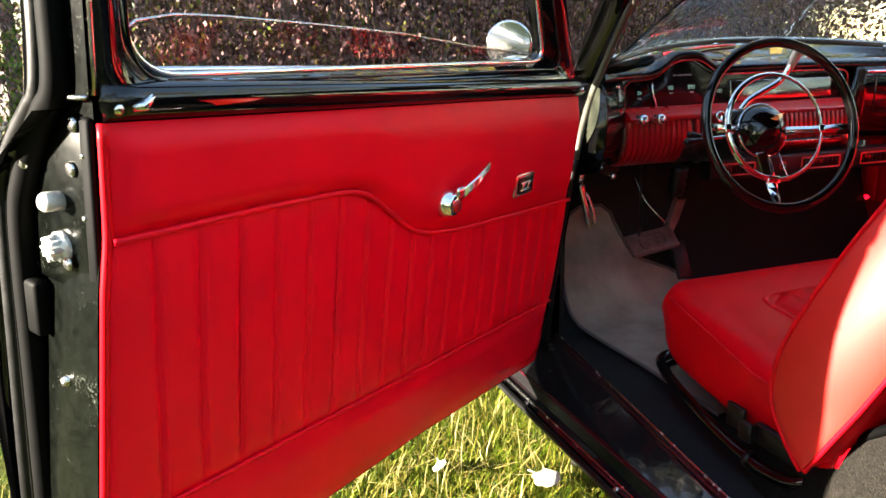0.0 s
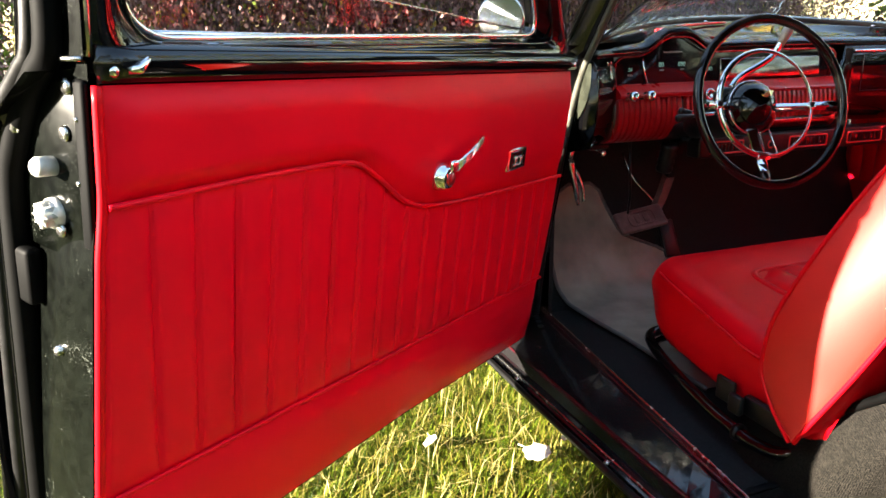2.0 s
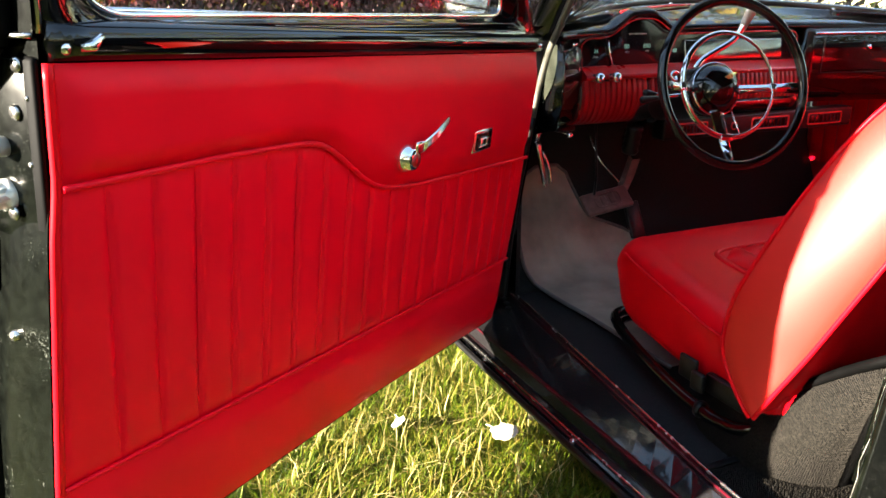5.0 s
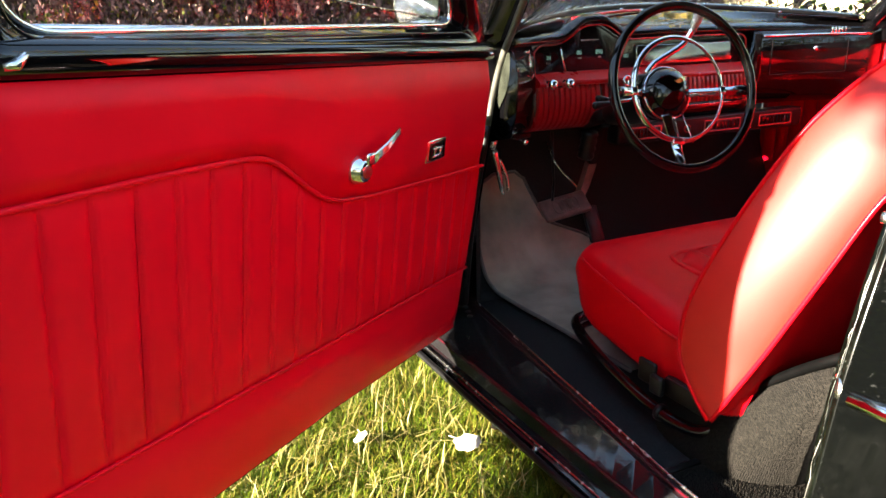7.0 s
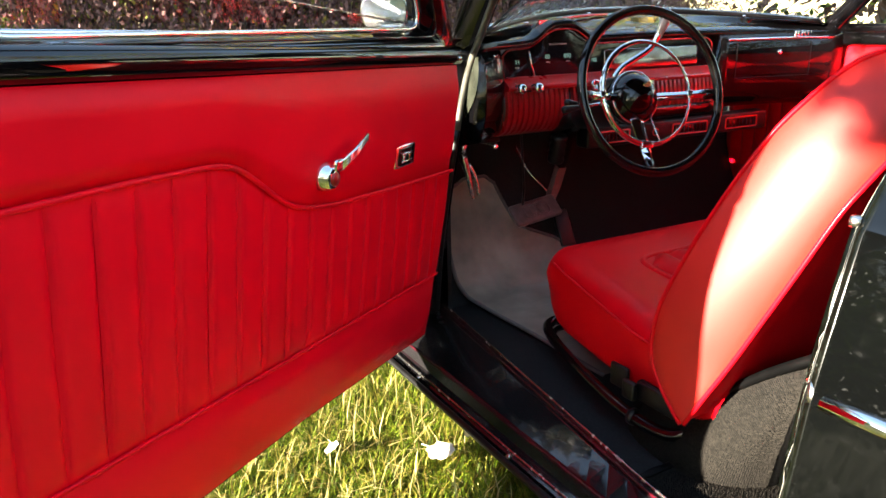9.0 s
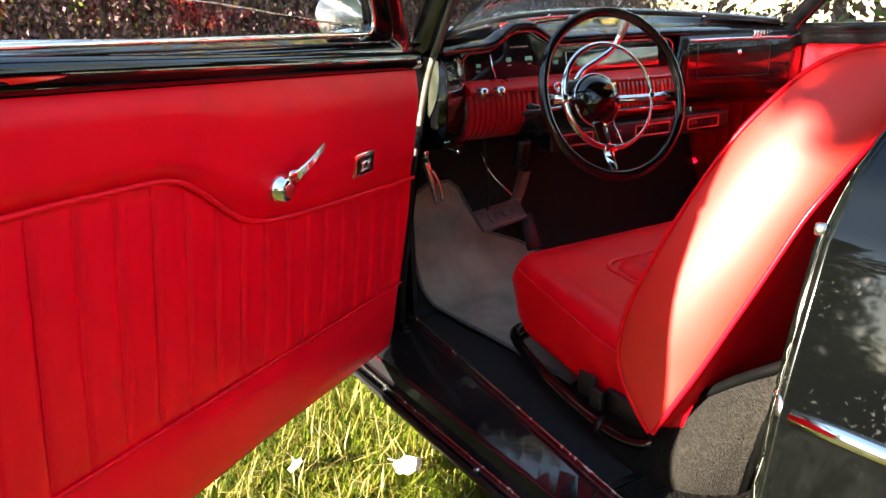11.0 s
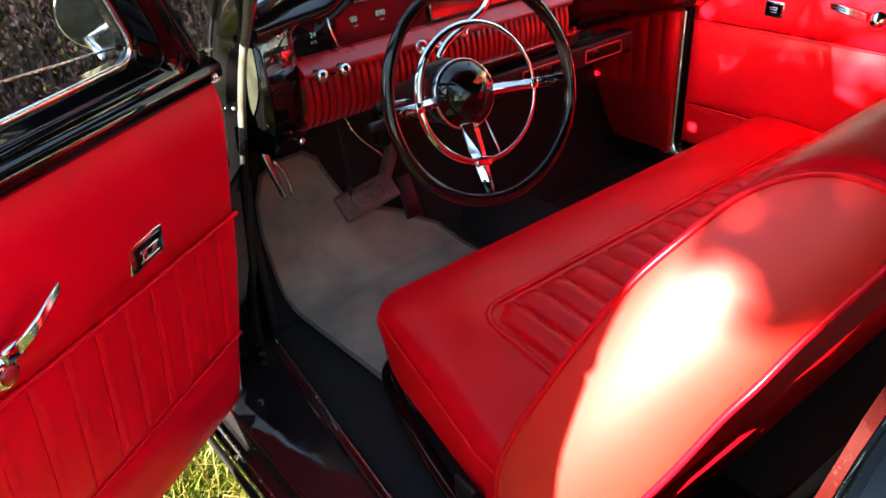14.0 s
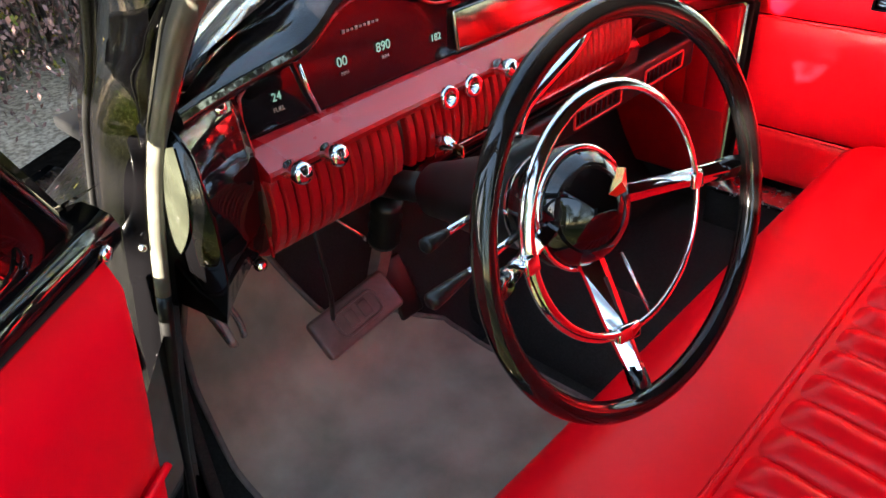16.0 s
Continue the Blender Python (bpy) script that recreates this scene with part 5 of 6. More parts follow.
for tip, root in (((-0.253, -0.227, 0.79), (-0.235, -0.345, 0.775)), ((-0.312, -0.171, 0.781), (-0.31, -0.335, 0.79))):
    t, r = wp(*tip), wp(*root)
    d = (t - r)
    part("stalk", tube([r, r + d * 0.72], 0.0045, 8), CHROME, column)
    part("stalk_knob", tube([r + d * 0.66, r + d * 0.74, r + d * 0.9, r + d * 0.98, t], [0.0045, 0.006, 0.0085, 0.009, 0.005], 10), PLASTIC, column)
LEVER = spline([(-0.235, -0.395, 0.84), (-0.225, -0.43, 0.865), (-0.23, -0.49, 0.895), (-0.234, -0.52, 0.915), (-0.243, -0.54, 0.955)], 20)
part("gear_lever", tube([CM.inverted() @ p for p in LEVER], [0.008] * 12 + [0.0075] * 9, 10), CHROME, column, "bent chrome gear lever")
kn = CM.inverted() @ Vector((-0.234, -0.532, 0.925))
kt = CM.inverted() @ Vector((-0.25, -0.55, 0.984))
part("lever_knob", tube([kn, kn * 0.5 + kt * 0.5, kt * 0.9 + kn * 0.1, kt], [0.0075, 0.0105, 0.0135, 0.011], 12), GREYKNOB, column, "tapered pale grey lever knob")
part("lever_boss", rbox((0.0, 0.0, 0.0), (0.05, 0.07, 0.05), 0.012), PLASTIC, column).location = wp(-0.245, -0.385, 0.815)

wheel = thing("steering_wheel", WHEEL, "black three-spoke steering wheel with a chrome horn ring", "steering wheel")
part("rim", tube([(0.194 * math.cos(2 * math.pi * k / 96), 0.194 * math.sin(2 * math.pi * k / 96), 0) for k in range(96)], 0.0116, 14, True), GLOSSBLACK, wheel)
RR, RH = 0.125, -0.022            # horn ring radius and depth behind the rim
ring_prof = []
for k in range(72):
    a = 2 * math.pi * k / 72
    c, s = math.cos(a), math.sin(a)
    ring_prof.append([(r * c, r * s, h) for r, h in ((RR - 0.006, RH + 0.001), (RR - 0.0052, RH + 0.0045), (RR - 0.003, RH + 0.0055), (RR + 0.002, RH + 0.0025), (RR + 0.0055, RH - 0.002), (RR + 0.006, RH - 0.005), (RR, RH - 0.004))])
part("horn_ring", loft(ring_prof, True, False, True), RINGMETAL, wheel, "flat chrome horn ring")
part("hub", lathe([(0.05, -0.14), (0.058, -0.12), (0.066, -0.09), (0.064, -0.076)], I4, 32), GLOSSBLACK, wheel)
hub = part("hub_dome", lathe([(0.062, -0.088), (0.0625, -0.074), (0.058, -0.06), (0.047, -0.046), (0.031, -0.034), (0.014, -0.026), (0.0, -0.023)], I4, 36), BLACK, wheel, "glossy black horn button")
part("hub_ring", tube([(0.0635 * math.cos(2 * math.pi * k / 40), 0.0635 * math.sin(2 * math.pi * k / 40), -0.072) for k in range(40)], 0.0032, 8, True), CHROME, wheel)
part("hub_emblem", moved(loft([[(x, w * 0.5, -0.012 - abs(x) * 0.5), (x, -w * 0.5, -0.012 - abs(x) * 0.5), (x, -w * 0.5, -0.034 - abs(x) * 0.45), (x, w * 0.5, -0.034 - abs(x) * 0.45)] for x, w in ((-0.044, 0.003), (-0.02, 0.012), (0.004, 0.02), (0.026, 0.012), (0.046, 0.002))]), pose(0.022, -0.012, -0.012, 0, 0, -72) @ Matrix.Diagonal((0.62, 0.62, 0.75, 1))), GOLD, hub, "gold emblem", smooth=False)
for ang, wide in ((168, 1.15), (86, 0.6), (-98, 0.65)):
    m = pose(0, 0, 0, 0, 0, ang)
    sp = part("spoke", moved(loft([[(x, -w, h - 0.006), (x, -w * 0.96, h - 0.002), (x, -w * 0.1, h + 0.007), (x, w * 0.1, h + 0.007), (x, w * 0.96, h - 0.002), (x, w, h - 0.006)] for x, w, h in ((0.045, 0.0165 * wide, -0.066), (0.065, 0.016 * wide, -0.056), (0.11, 0.0145 * wide, -0.036), (0.145, 0.0125 * (0.5 + 0.5 * wide), -0.02), (0.162, 0.0115, -0.012))]), m), CHROME, wheel, "chrome spoke", smooth=False)
    part("spoke_tip", moved(loft([[(x, -w, h - 0.006), (x, -w * 0.6, h + 0.004), (x, w * 0.6, h + 0.004), (x, w, h - 0.006)] for x, w, h in ((0.158, 0.0125, -0.014), (0.175, 0.0135, -0.007), (0.191, 0.011, -0.001))]), m), GLOSSBLACK, wheel)
    part("ring_clip", moved(rbox((RR, 0, RH + 0.001), (0.018, 0.02 if ang != 168 else 0.034, 0.008), 0.003), m), CHROME, wheel)
    if ang == 168:
        part("spoke_groove", moved(tube([(0.07, 0, -0.046), (0.13, 0, -0.024)], 0.0022, 6), m), RUBBER, sp)
m = pose(0, 0, 0, 0, 0, 168)
for y in (0.024,):
    part("spoke_wire", moved(tube([(0.05, y, -0.044), (RR, y * 1.9, RH - 0.003)], 0.002, 6), m), CHROME, wheel)

# ---------------------------------------------------------------- pedals, mat, pliers
pedal = thing("brake_pedal", pose(0.11, -0.4, 0.41), "wide worn rubber brake pedal on a steel arm", "pedal")
pm = Matrix.Translation((0.108, -0.398, 0.412)) @ Matrix.Rotation(radians(-7), 4, "X") @ Matrix.Rotation(radians(44), 4, "Y")
pad = part("pad", moved(rbox((0, 0, 0), (0.02, 0.17, 0.075), 0.008, 3), pm), PEDAL, pedal, "ribbed pedal rubber", world=True)
part("pad_inset", moved(tube([Vector((-0.011, p.x, p.y)) for p in round_poly([(-0.045, -0.022), (0.045, -0.022), (0.045, 0.022), (-0.045, 0.022)], (0.015,) * 4, 4)], 0.003, 6, True), pm), PEDAL, pad, world=True)
for y in (-0.015, 0.015):
    part("pad_rib", moved(rbox((-0.011, y, 0), (0.006, 0.02, 0.03), 0.003), pm), PEDAL, pad, world=True)
part("arm", loft([[Vector(p) + Vector((0, w, 0)), Vector(p) + Vector((0.02, w, 0.01)), Vector(p) + Vector((0.02, -w, 0.01)), Vector(p) + Vector((0, -w, 0))] for p, w in (((0.125, -0.472, 0.425), 0.013), ((0.135, -0.5, 0.465), 0.015), ((0.132, -0.52, 0.53), 0.016))]), PEDAL, pedal, world=True, smooth=False)
# Top of the same arm; the dark under the dash put into its colour.
part("dark_arm_top", loft([[Vector(p) + Vector((0, w, 0)), Vector(p) + Vector((0.02, w, 0.01)), Vector(p) + Vector((0.02, -w, 0.01)), Vector(p) + Vector((0, -w, 0))] for p, w in (((0.132, -0.52, 0.531), 0.012), ((0.11, -0.53, 0.62), 0.012), ((0.09, -0.53, 0.69), 0.012))]), PLASTIC, pedal, world=True, smooth=False)
part("linkage", tube([(0.1, -0.345, 0.44), (0.08, -0.335, 0.5), (0.085, -0.325, 0.68)], 0.004, 8), PLASTIC, pedal, world=True)
gas = thing("throttle_pedal", pose(0.24, -0.58, 0.3), "black throttle pedal on a thin bent rod", "pedal")
part("pad", moved(rbox((0, 0, 0), (0.015, 0.06, 0.13), 0.006), Matrix.Translation((0.22, -0.6, 0.3)) @ Matrix.Rotation(radians(28), 4, "Y")), RUBBER, gas, world=True)
part("rod", tube(spline([(0.3, -0.6, 0.36), (0.26, -0.56, 0.42), (0.3, -0.5, 0.5), (0.34, -0.48, 0.58)], 16), 0.004, 8), STEEL, gas, world=True)

MATP = spline([(-0.5, 0, 0.153), (-0.25, 0, 0.155), (0.05, 0, 0.157), (0.13, 0, 0.172), (0.185, 0, 0.215), (0.235, 0, 0.3), (0.285, 0, 0.405), (0.305, 0, 0.46), (0.312, 0, 0.485)], 48)
MAT_L = [(-0.5, -0.165), (-0.25, -0.163), (-0.05, -0.155), (0.1, -0.145), (0.17, -0.142), (0.25, -0.15), (0.285, -0.168), (0.305, -0.2), (0.313, -0.26)]
MAT_R = [(-0.5, -0.7), (-0.17, -0.69), (0.12, -0.68), (0.17, -0.66), (0.215, -0.56), (0.245, -0.42), (0.29, -0.38), (0.305, -0.365), (0.313, -0.33)]


def mat_pt(a, b):
    p = MATP[round(a * 48)]
    l, r = curve_at(MAT_L, p.x), curve_at(MAT_R, p.x)
    return Vector((p.x - 0.006, l + (r - l) * b, p.z + 0.012 + 0.002 * noise.noise((p.x * 9, b * 7, 0))))


mg = grid(mat_pt, 48, 24, True)
floor_mat = thing("floor_mat", pose(-0.1, -0.4, 0.155), "brown-grey carpet floor mat with a bound edge", "floor mat")
part("carpet_sheet", mg, MAT, floor_mat, world=True)
part("binding", tube([mat_pt(k / 48, 0) for k in range(49)] + [mat_pt(1, k / 8) for k in range(1, 9)] + [mat_pt(1 - k / 48, 1) for k in range(1, 49)], 0.0055, 8), MAT_EDGE, floor_mat, world=True)

pl_t = thing("locking_pliers", pose(0.13, -0.165, 0.48), "chrome locking pliers clamped under the dash", "pliers")
P0, P1 = Vector((0.134, -0.15, 0.615)), Vector((0.131, -0.183, 0.484))
pd_ = (P1 - P0)
part("handle", tube([P0 + pd_ * t + Vector((-0.006 - 0.006 * math.sin(t * 3), 0.004, 0)) for t in [k / 10 for k in range(11)]], [0.012, 0.014, 0.012, 0.011, 0.01, 0.01, 0.009, 0.009, 0.008, 0.008, 0.006], 8), PLATE, pl_t, world=True)
part("handle", tube([P0 + pd_ * (0.25 + 0.75 * t) + Vector((-0.004, -0.012 - 0.012 * math.sin(t * 2.6), 0)) for t in [k / 10 for k in range(11)]], 0.0055, 8), PLATE, pl_t, world=True)
part("jaw", tube([P0 - pd_ * 0.02, P0 - pd_ * 0.18 + Vector((0, -0.01, 0)), P0 - pd_ * 0.3 + Vector((0.005, -0.03, 0.0))], [0.012, 0.013, 0.006], 8), PLATE, pl_t, world=True)
part("screw_end", tube([P1, P1 + pd_ * 0.08], 0.005, 8), PLATE, pl_t, world=True)
cable = thing("release_cable", pose(0.07, -0.2, 0.64), "bent steel cable and knob under the dash", "cable")
part("wire", tube(spline([(0.14, -0.14, 0.64), (0.11, -0.16, 0.655), (0.08, -0.19, 0.65), (0.06, -0.21, 0.642)], 14), 0.003, 6), STEEL, cable, world=True)
part("knob", lathe([(0.006, -0.02), (0.008, 0.0), (0.01, 0.006), (0.007, 0.012), (0.0, 0.013)], axis((0.056, -0.213, 0.643), (-0.9, 0.2, -0.2)), 12), CHROME, cable, world=True)
part("bracket", rbox((0.1, -0.2, 0.66), (0.1, 0.06, 0.016), 0.004), PLASTIC, cable, world=True)

# ---------------------------------------------------------------- lawn, leaves, shrubs
rng = np.random.default_rng(7)


def blades(n, x0, x1, y0, y1, name, label, mats, length=(0.04, 0.1)):
    x, y = rng.uniform(x0, x1, n) + rng.normal(0, 0.16, n), rng.uniform(y0, y1, n)
    y = np.where(y > y0 + (y1 - y0) * 0.7, y + np.abs(rng.normal(0, 0.2, n)), y)
    L = rng.uniform(*length, n)
    az = rng.uniform(0, 2 * math.pi, n) + 0.8 * np.sin(x * 9) + 0.8 * np.cos(y * 11)
    lean = rng.uniform(0.3, 1.25, n)
    w = rng.uniform(0.0006, 0.0017, n)
    dx, dy = np.cos(az), np.sin(az)
    z0 = -0.05 + 0.0 * x
    V = np.zeros((n, 5, 3))
    for j, (s, ww) in enumerate(((0.0, 1.0), (0.55, 0.85))):
        px, py = x + dx * L * np.sin(lean * s) * s, y + dy * L * np.sin(lean * s) * s
        pz = z0 + 0.01 + L * s * np.cos(lean * s * 0.9)
        V[:, 2 * j] = np.stack([px - dy * w * ww, py + dx * w * ww, pz], -1)
        V[:, 2 * j + 1] = np.stack([px + dy * w * ww, py - dx * w * ww, pz], -1)
    V[:, 4] = np.stack([x + dx * L * np.sin(lean), y + dy * L * np.sin(lean), z0 + 0.01 + L * np.cos(lean) * 0.95], -1)
    verts = V.reshape(-1, 3)
    verts[:, 2] += 0.012
    base = np.arange(n) * 5
    faces = []
    for b in base.tolist():
        faces.append((b, b + 1, b + 3, b + 2))
        faces.append((b + 2, b + 3, b + 4))
    me = bpy.data.meshes.new(name)
    me.from_pydata(verts.tolist(), [], faces)
    me.update()
    me.materials.append(mats)
    return tagged(new(name, me), label, "grass", "", "stuff")


blades(90000, -1.3, 0.5, 0.14, 1.1, "lawn_grass", "green lawn grass lit by low sun", GRASS_G)
blades(16000, -1.3, 0.5, 0.14, 1.1, "dry_grass", "dry straw-coloured grass in the lawn", GRASS_D, (0.05, 0.12))
blades(2300, -1.3, 0.5, 0.16, 1.1, "straw_grass", "long bleached straw stalks in the lawn", GRASS_S, (0.09, 0.17))
blades(50000, -4.0, 1.0, 0.2, 4.0, "lawn_grass", "green lawn grass farther out", GRASS_G, (0.05, 0.11))
blades(26000, 0.5, 4.5, 0.3, 3.2, "dry_grass", "sparse dry grass on bare earth", GRASS_D, (0.04, 0.09))


def fallen_leaf(x, y, z, size, rot, tilt, label):
    out = []
    for k in range(20):
        a = 2 * math.pi * k / 20
        r = size * (0.75 + 0.25 * math.cos(a)) * (1 + 0.1 * math.sin(7 * a)) * (1.1 if k == 0 else 1)
        out.append((r * math.cos(a), 0.8 * r * math.sin(a)))
    rings = [[Vector((a * s, b * s, 0.12 * (abs(b) * s) ** 1.4 + 0.05 * a * a / size)) for a, b in out] for s in (1.0, 0.8, 0.6, 0.4, 0.2, 0.01)]
    top = loft(rings, True, False)
    m = pose(x, y, z, tilt, 8, rot)
    lf = thing("fallen_leaf", m, label, "leaf", "fallen leaves")
    part("blade", top, LEAF, lf)
    part("stem", tube([(size, 0, 0.004), (size * 1.4, 0.004, 0.008)], 0.0012, 5), LEAF, lf)


fallen_leaf(-0.456, 0.248, 0.058, 0.046, 20, -14, "pale cream fallen leaf lying on the grass")
fallen_leaf(-0.452, 0.175, 0.09, 0.032, -15, -50, "pale fallen leaf propped beside the sill")
fallen_leaf(-0.3, 0.46, 0.05, 0.03, -20, -30, "dry straw-coloured leaf in the grass")


def shrub(n, seed):
    r = np.random.default_rng(seed)
    sh = thing("barberry_shrub", pose(0, 0, 0), "dense purple-brown barberry shrub with some green shoots", "shrub", "hedge shrubs")
    stems = []
    for k in range(46):
        a, rr = r.uniform(0, 2 * math.pi), r.uniform(0, 0.45)
        top = Vector((rr * 1.7 * math.cos(a), rr * 2.2 * math.sin(a), r.uniform(1.0, 2.0)))
        b0 = Vector((rr * 0.6 * math.cos(a), rr * math.sin(a), -0.05))
        mid = (b0 + top) / 2 + Vector((r.uniform(-0.15, 0.15), r.uniform(-0.15, 0.15), 0.1))
        stems.append(tube(spline([b0, mid, top], 8), [0.012, 0.011, 0.01, 0.009, 0.008, 0.007, 0.006, 0.004, 0.002], 5))
    part("branching", join(*stems), BARK, sh)
    for nm, cnt, mat_, lab in (("foliage", n, LEAF_P, "purple-brown leaves"), ("green_foliage", n // 5, LEAF_G, "green and orange leaves")):
        c = r.normal(0, 1, (cnt // 14, 3)) * (0.42, 0.62, 0.55) + (0, 0, 0.95)
        p = np.repeat(c, 14, 0) + r.normal(0, 0.07, (cnt // 14 * 14, 3))
        p = p[p[:, 2] > 0.02]
        m_ = len(p)
        d1 = r.normal(0, 1, (m_, 3))
        d1 /= np.linalg.norm(d1, axis=1)[:, None]
        d2 = np.cross(d1, r.normal(0, 1, (m_, 3)))
        d2 /= np.linalg.norm(d2, axis=1)[:, None] + 1e-9
        s = r.uniform(0.005, 0.013, m_)[:, None]
        q = np.stack([p - d1 * s, p + d2 * s * 0.6, p + d1 * s, p - d2 * s * 0.6], 1).reshape(-1, 3)
        part(nm, (q.tolist(), [(4 * i, 4 * i + 1, 4 * i + 2, 4 * i + 3) for i in range(m_)]), mat_, sh, lab, smooth=False)
    return sh


s1 = shrub(64000, 3)
s2 = shrub(64000, 4)
TALL = Matrix.Diagonal((1.15, 1.15, 1.7, 1))
s1.matrix_basis = pose(3.2, -0.4, 0, 0, 0, 20) @ TALL
s2.matrix_basis = pose(3.3, 0.6, 0, 0, 0, 80) @ TALL
for k, (x, y, rz) in enumerate(((3.5, -1.4, 200), (3.8, -2.5, 300), (4.9, -3.6, 60), (4.7, 0.9, 30), (4.8, -0.8, 250), (5.0, -2.0, 45), (5.6, -5.4, 15), (6.3, -6.8, 95), (5.2, -3.1, 220))):
    copy_thing(s1 if k % 2 else s2, pose(x, y, 0, 0, 0, rz))

def green_shrub():
    """Low leafy green shrub in front of the hedge."""
    r = np.random.default_rng(21)
    sh = thing("green_shrub", pose(2.75, 1.32, 0), "low bright green leafy shrub before the hedge", "shrub")
    stems = []
    for k in range(24):
        a, rr = r.uniform(0, 2 * math.pi), r.uniform(0.05, 0.3)
        stems.append(tube(spline([(rr * 0.4 * math.cos(a), rr * 0.4 * math.sin(a), -0.05), (rr * math.cos(a), rr * math.sin(a), 0.5), (rr * 1.2 * math.cos(a), rr * 1.2 * math.sin(a), 0.95)], 6), [0.008, 0.007, 0.006, 0.005, 0.004, 0.003, 0.002], 5))
    part("branching", join(*stems), BARK, sh)
    c = r.normal(0, 1, (420, 3)) * (0.2, 0.22, 0.26) + (0, 0, 0.62)
    p = np.repeat(c, 14, 0) + r.normal(0, 0.05, (420 * 14, 3))
    d1 = r.normal(0, 1, p.shape) * (0.5, 0.5, 1)
    d1 /= np.linalg.norm(d1, axis=1)[:, None]
    d2 = np.cross(d1, r.normal(0, 1, p.shape))
    d2 /= np.linalg.norm(d2, axis=1)[:, None] + 1e-9
    w = r.uniform(0.012, 0.028, len(p))[:, None]
    q = np.stack([p - d1 * w, p + d2 * w * 0.35, p + d1 * w, p - d2 * w * 0.35], 1).reshape(-1, 3)
    part("foliage", (q.tolist(), [(4 * i, 4 * i + 1, 4 * i + 2, 4 * i + 3) for i in range(len(p))]), LEAF_N, sh, smooth=False)


green_shrub()

tree = thing("tree", pose(5.2, -4.6, 0), "thick grey-barked tree beside the hedge", "tree")


def trunk_ring(z, r):
    return [(r * (1 + 0.06 * math.sin(5 * a + z * 2)) * math.cos(a), r * (1 + 0.06 * math.cos(7 * a)) * math.sin(a), z) for a in [2 * math.pi * k / 28 for k in range(28)]]


part("trunk", loft([trunk_ring(z, 0.19 + 0.1 * math.exp(-z * 2.5) - 0.015 * z) for z in [-0.1 + 0.2 * k for k in range(26)]]), BARK, tree)
limbs = []
cl = []
rl = np.random.default_rng(11)
for k in range(9):
    a = k * 2.4
    e = Vector((1.7 * math.cos(a), 1.7 * math.sin(a), 4.6 + 0.6 * (k % 3)))
    limbs.append(tube(spline([(0, 0, 3.2 + 0.15 * k), e * 0.5 + Vector((0, 0, 1.8)), e], 8), [0.08 - 0.008 * j for j in range(9)], 6))
    cl.append(e)
part("limb_work", join(*limbs), BARK, tree)
c = np.array([list(e) for e in cl])
p = np.repeat(c, 260, 0) + rl.normal(0, 0.55, (len(c) * 260, 3))
d1 = rl.normal(0, 1, p.shape) * 0.05
d2 = rl.normal(0, 1, p.shape) * 0.03
q = np.stack([p - d1, p + d2, p + d1, p - d2], 1).reshape(-1, 3)
part("crown", (q.tolist(), [(4 * i, 4 * i + 1, 4 * i + 2, 4 * i + 3) for i in range(len(p))]), LEAF_G, tree, "sparse autumn crown", smooth=False)


def add_shade_tree():
    """Unseen tree added to shade the seat top and dapple the passenger door."""
    r = np.random.default_rng(41)
    tr = thing("shade_tree", pose(-2.85, 3.8, 0), "unseen lawn tree added for the shade of its low limb", "tree")
    part("trunk", tube(spline([(0, 0, -0.1), (0.05, 0.02, 1.2), (0.0, 0.05, 2.6), (0.1, 0.0, 4.2)], 16), [0.12 - 0.006 * k for k in range(17)], 12), BARK, tr)
    limb = spline([(0.02, 0.03, 1.95), (0.8, -0.15, 2.1), (1.7, -0.3, 1.98), (3.1, -0.35, 2.02)], 24)
    part("limb", tube(limb, [0.045 - 0.0017 * k for k in range(25)], 8), BARK, tr)
    q = []
    for n, x0, x1, z0, z1 in ((1200, 1.25, 2.04, 1.8, 2.35), (800, 1.4, 2.06, 1.58, 1.85), (500, -1.2, 1.2, 2.4, 3.6)):
        p = np.stack([r.uniform(x0, x1, n), r.normal(-0.3, 0.1, n), r.uniform(z0, z1, n)], -1)
        p = p[p[:, 2] > 1.63 + 0.8 * np.clip(p[:, 0] - 1.87, 0, 0.2)]
        d1 = r.normal(0, 1, p.shape)
        d1 /= np.linalg.norm(d1, axis=1)[:, None]
        d2 = np.cross(d1, r.normal(0, 1, p.shape))
        d2 /= np.linalg.norm(d2, axis=1)[:, None] + 1e-9
        w = r.uniform(0.03, 0.055, len(p))[:, None]
        q.append(np.stack([p - d1 * w, p + d2 * w * 0.6, p + d1 * w, p - d2 * w * 0.6], 1).reshape(-1, 3))
    c = np.stack([r.uniform(2.16, 3.2, 48), r.normal(-0.33, 0.1, 48), r.uniform(1.58, 2.3, 48)], -1)
    p = np.repeat(c, 15, 0) + r.normal(0, 0.045, (48 * 15, 3))
    d1 = r.normal(0, 1, p.shape)
    d1 /= np.linalg.norm(d1, axis=1)[:, None]
    d2 = np.cross(d1, r.normal(0, 1, p.shape))
    d2 /= np.linalg.norm(d2, axis=1)[:, None] + 1e-9
    w = r.uniform(0.03, 0.055, len(p))[:, None]
    q.append(np.stack([p - d1 * w, p + d2 * w * 0.6, p + d1 * w, p - d2 * w * 0.6], 1).reshape(-1, 3))
    q = np.concatenate(q)
    part("crown", (q.tolist(), [(4 * i, 4 * i + 1, 4 * i + 2, 4 * i + 3) for i in range(len(q) // 4)]), LEAF_N, tr, "green and yellow leaves", smooth=False)


add_shade_tree()

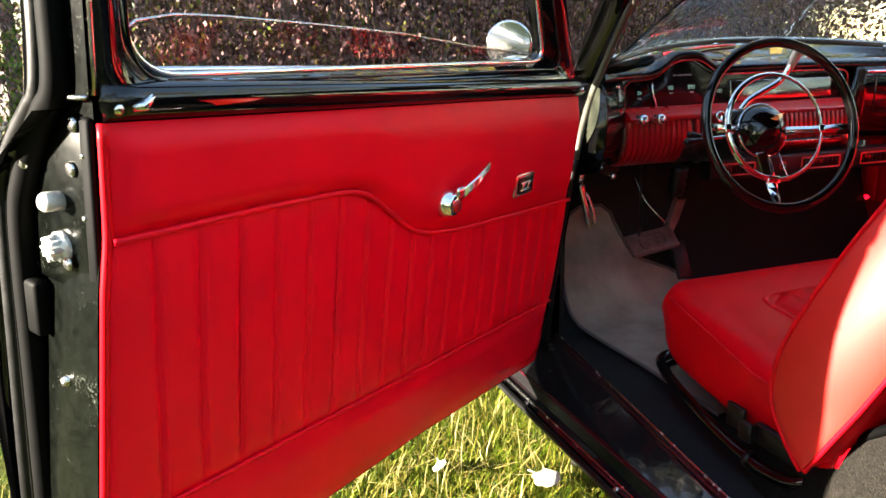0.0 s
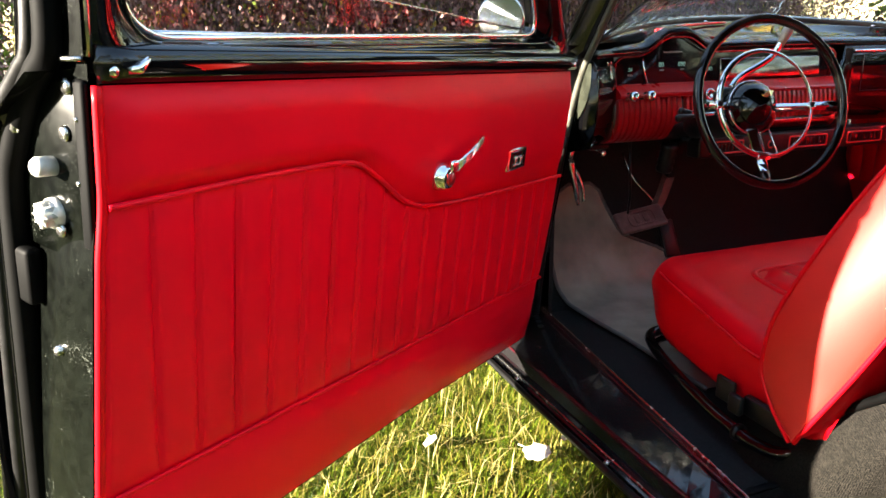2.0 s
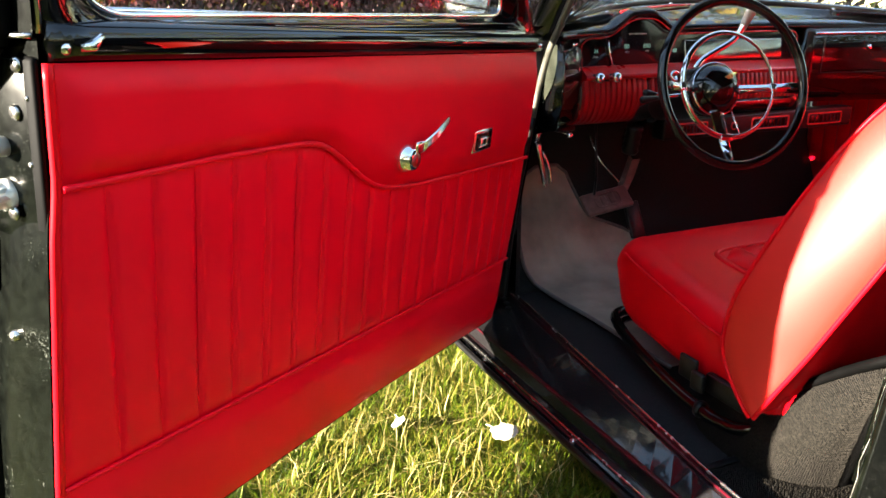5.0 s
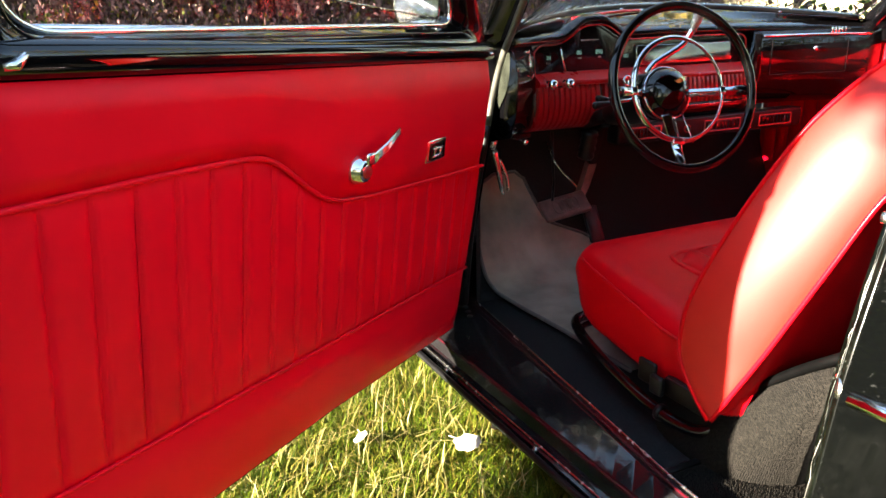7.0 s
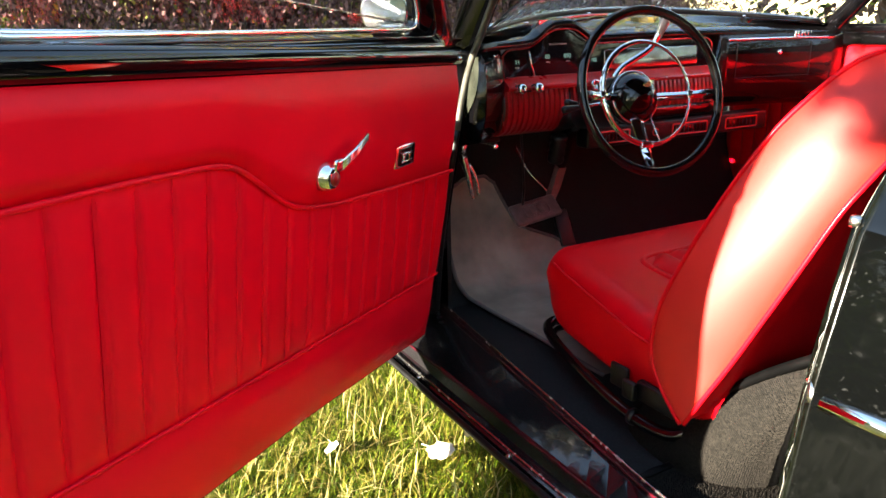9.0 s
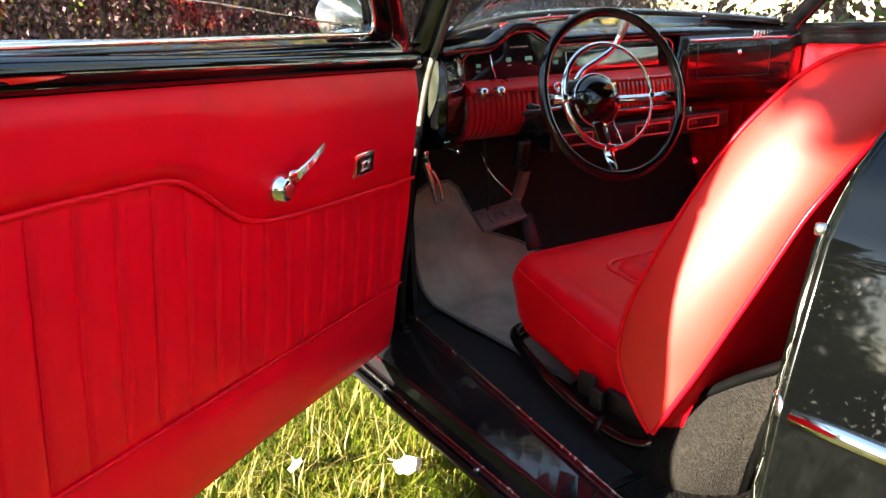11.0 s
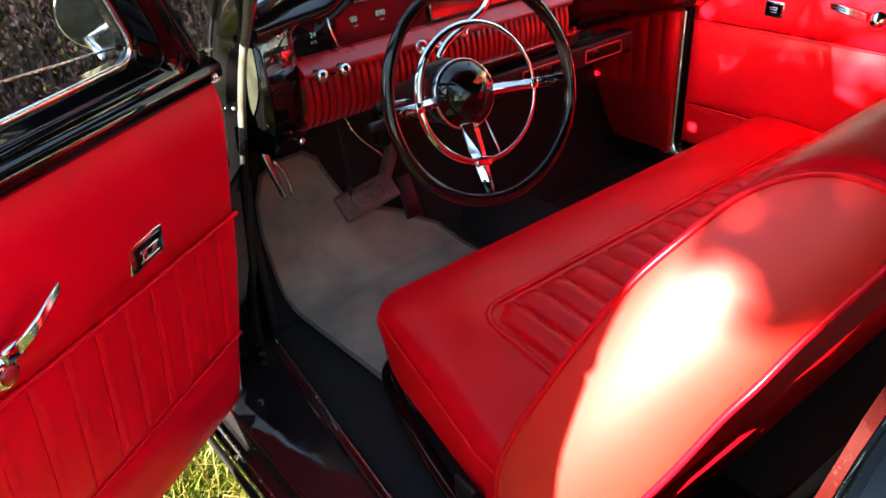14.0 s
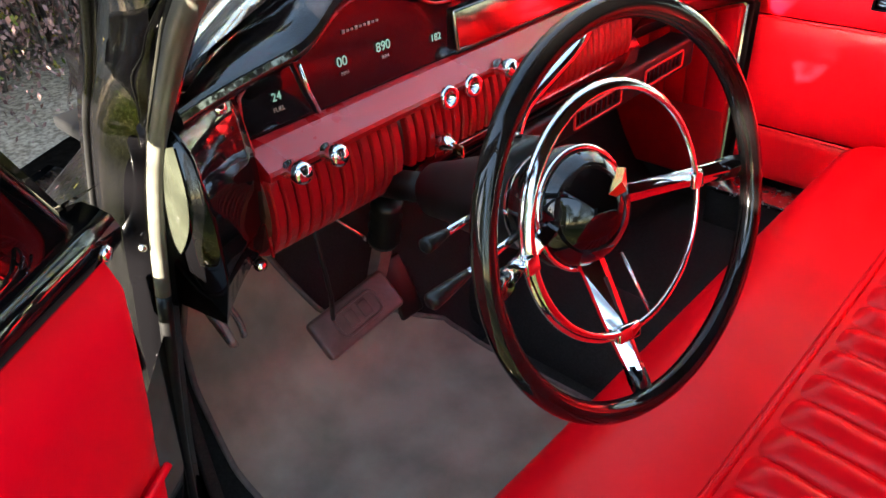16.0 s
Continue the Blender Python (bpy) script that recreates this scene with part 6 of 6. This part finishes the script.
# ---------------------------------------------------------------- trees round the lawn
def far_woods(name, n, seed, mat_, label, lo=0, hi=360):
    """Leaves of the trees round the lawn, lower where the evening sun comes in."""
    r = np.random.default_rng(seed)
    az = r.uniform(lo, hi, n // 16)
    away = np.abs((az - SUN_AZ + 180) % 360 - 180)
    # Heights set by direction to block sky light; most of the ring is unseen.
    top = (4.5 + 1.6 * np.sin(np.radians(az * 7)) + 1.1 * np.sin(np.radians(az * 17 + 40))) * np.clip((away - 6) / 9, 0.3, 1)
    top *= np.where((az > 100) & (az < 200), 1.5, np.where((az > 240) | (az < 45), 1.8, 1.0))
    rad = r.uniform(9.5, 15.0, len(az))
    z = top * r.uniform(0.0, 1.0, len(az)) ** 0.8 * (rad / 11)
    c = np.stack([rad * np.cos(np.radians(az)), rad * np.sin(np.radians(az)), z], -1)
    p = np.repeat(c, 16, 0) + r.normal(0, 0.3, (len(c) * 16, 3))
    p[:, 2] = np.abs(p[:, 2])
    d1 = r.normal(0, 1, p.shape)
    d1 /= np.linalg.norm(d1, axis=1)[:, None]
    d2 = np.cross(d1, r.normal(0, 1, p.shape))
    d2 /= np.linalg.norm(d2, axis=1)[:, None] + 1e-9
    w = r.uniform(0.05, 0.13, len(p))[:, None]
    q = np.stack([p - d1 * w, p + d2 * w * 0.6, p + d1 * w, p - d2 * w * 0.6], 1).reshape(-1, 3)
    solo(name, (q.tolist(), [(4 * i, 4 * i + 1, 4 * i + 2, 4 * i + 3) for i in range(len(p))]), mat_, label, "woods", "stuff", smooth=False)


far_woods("far_woods", 60000, 31, LEAF_N, "green trees round the lawn")
# Unseen; added to hide bright sky from the paint and the cabin.
far_woods("far_woods", 80000, 34, LEAF_N, "unseen dense greenery added to darken sky reflections", 30, 125)
far_woods("far_woods", 50000, 32, LEAF_W, "brown autumn trees round the lawn")
def thicket():
    """Unseen leafy screen, added so broken shade falls on the hedge and the bare earth."""
    r = np.random.default_rng(51)
    n = 7000
    p = np.stack([r.uniform(1.3, 9, n), r.uniform(6.5, 8, n), 0.2 + 4.2 * r.uniform(0, 1, n) ** 0.9], -1)
    d1 = r.normal(0, 1, p.shape)
    d1 /= np.linalg.norm(d1, axis=1)[:, None]
    d2 = np.cross(d1, r.normal(0, 1, p.shape))
    d2 /= np.linalg.norm(d2, axis=1)[:, None] + 1e-9
    w = r.uniform(0.05, 0.12, n)[:, None]
    q = np.stack([p - d1 * w, p + d2 * w * 0.6, p + d1 * w, p - d2 * w * 0.6], 1).reshape(-1, 3)
    solo("far_woods", (q.tolist(), [(4 * i, 4 * i + 1, 4 * i + 2, 4 * i + 3) for i in range(n)]), LEAF_N, "unseen loose leafy screen added for shade on the hedge", "woods", "stuff", smooth=False)


thicket()
trunks = []
rt = np.random.default_rng(33)
for k in range(46):
    a, d = math.radians(k * 7.83), rt.uniform(10, 14.5)
    if abs((math.degrees(a) - SUN_AZ + 180) % 360 - 180) > 24:
        x, y, h = d * math.cos(a), d * math.sin(a), rt.uniform(3.5, 5.5)
        trunks.append(tube(spline([(x, y, -0.1), (x + rt.uniform(-0.2, 0.2), y + rt.uniform(-0.2, 0.2), h * 0.5), (x + rt.uniform(-0.4, 0.4), y, h)], 6), [0.16, 0.13, 0.11, 0.09, 0.07, 0.05, 0.03], 7))
solo("far_trunks", join(*trunks), BARK, "trunks of the trees round the lawn", "woods", "stuff")
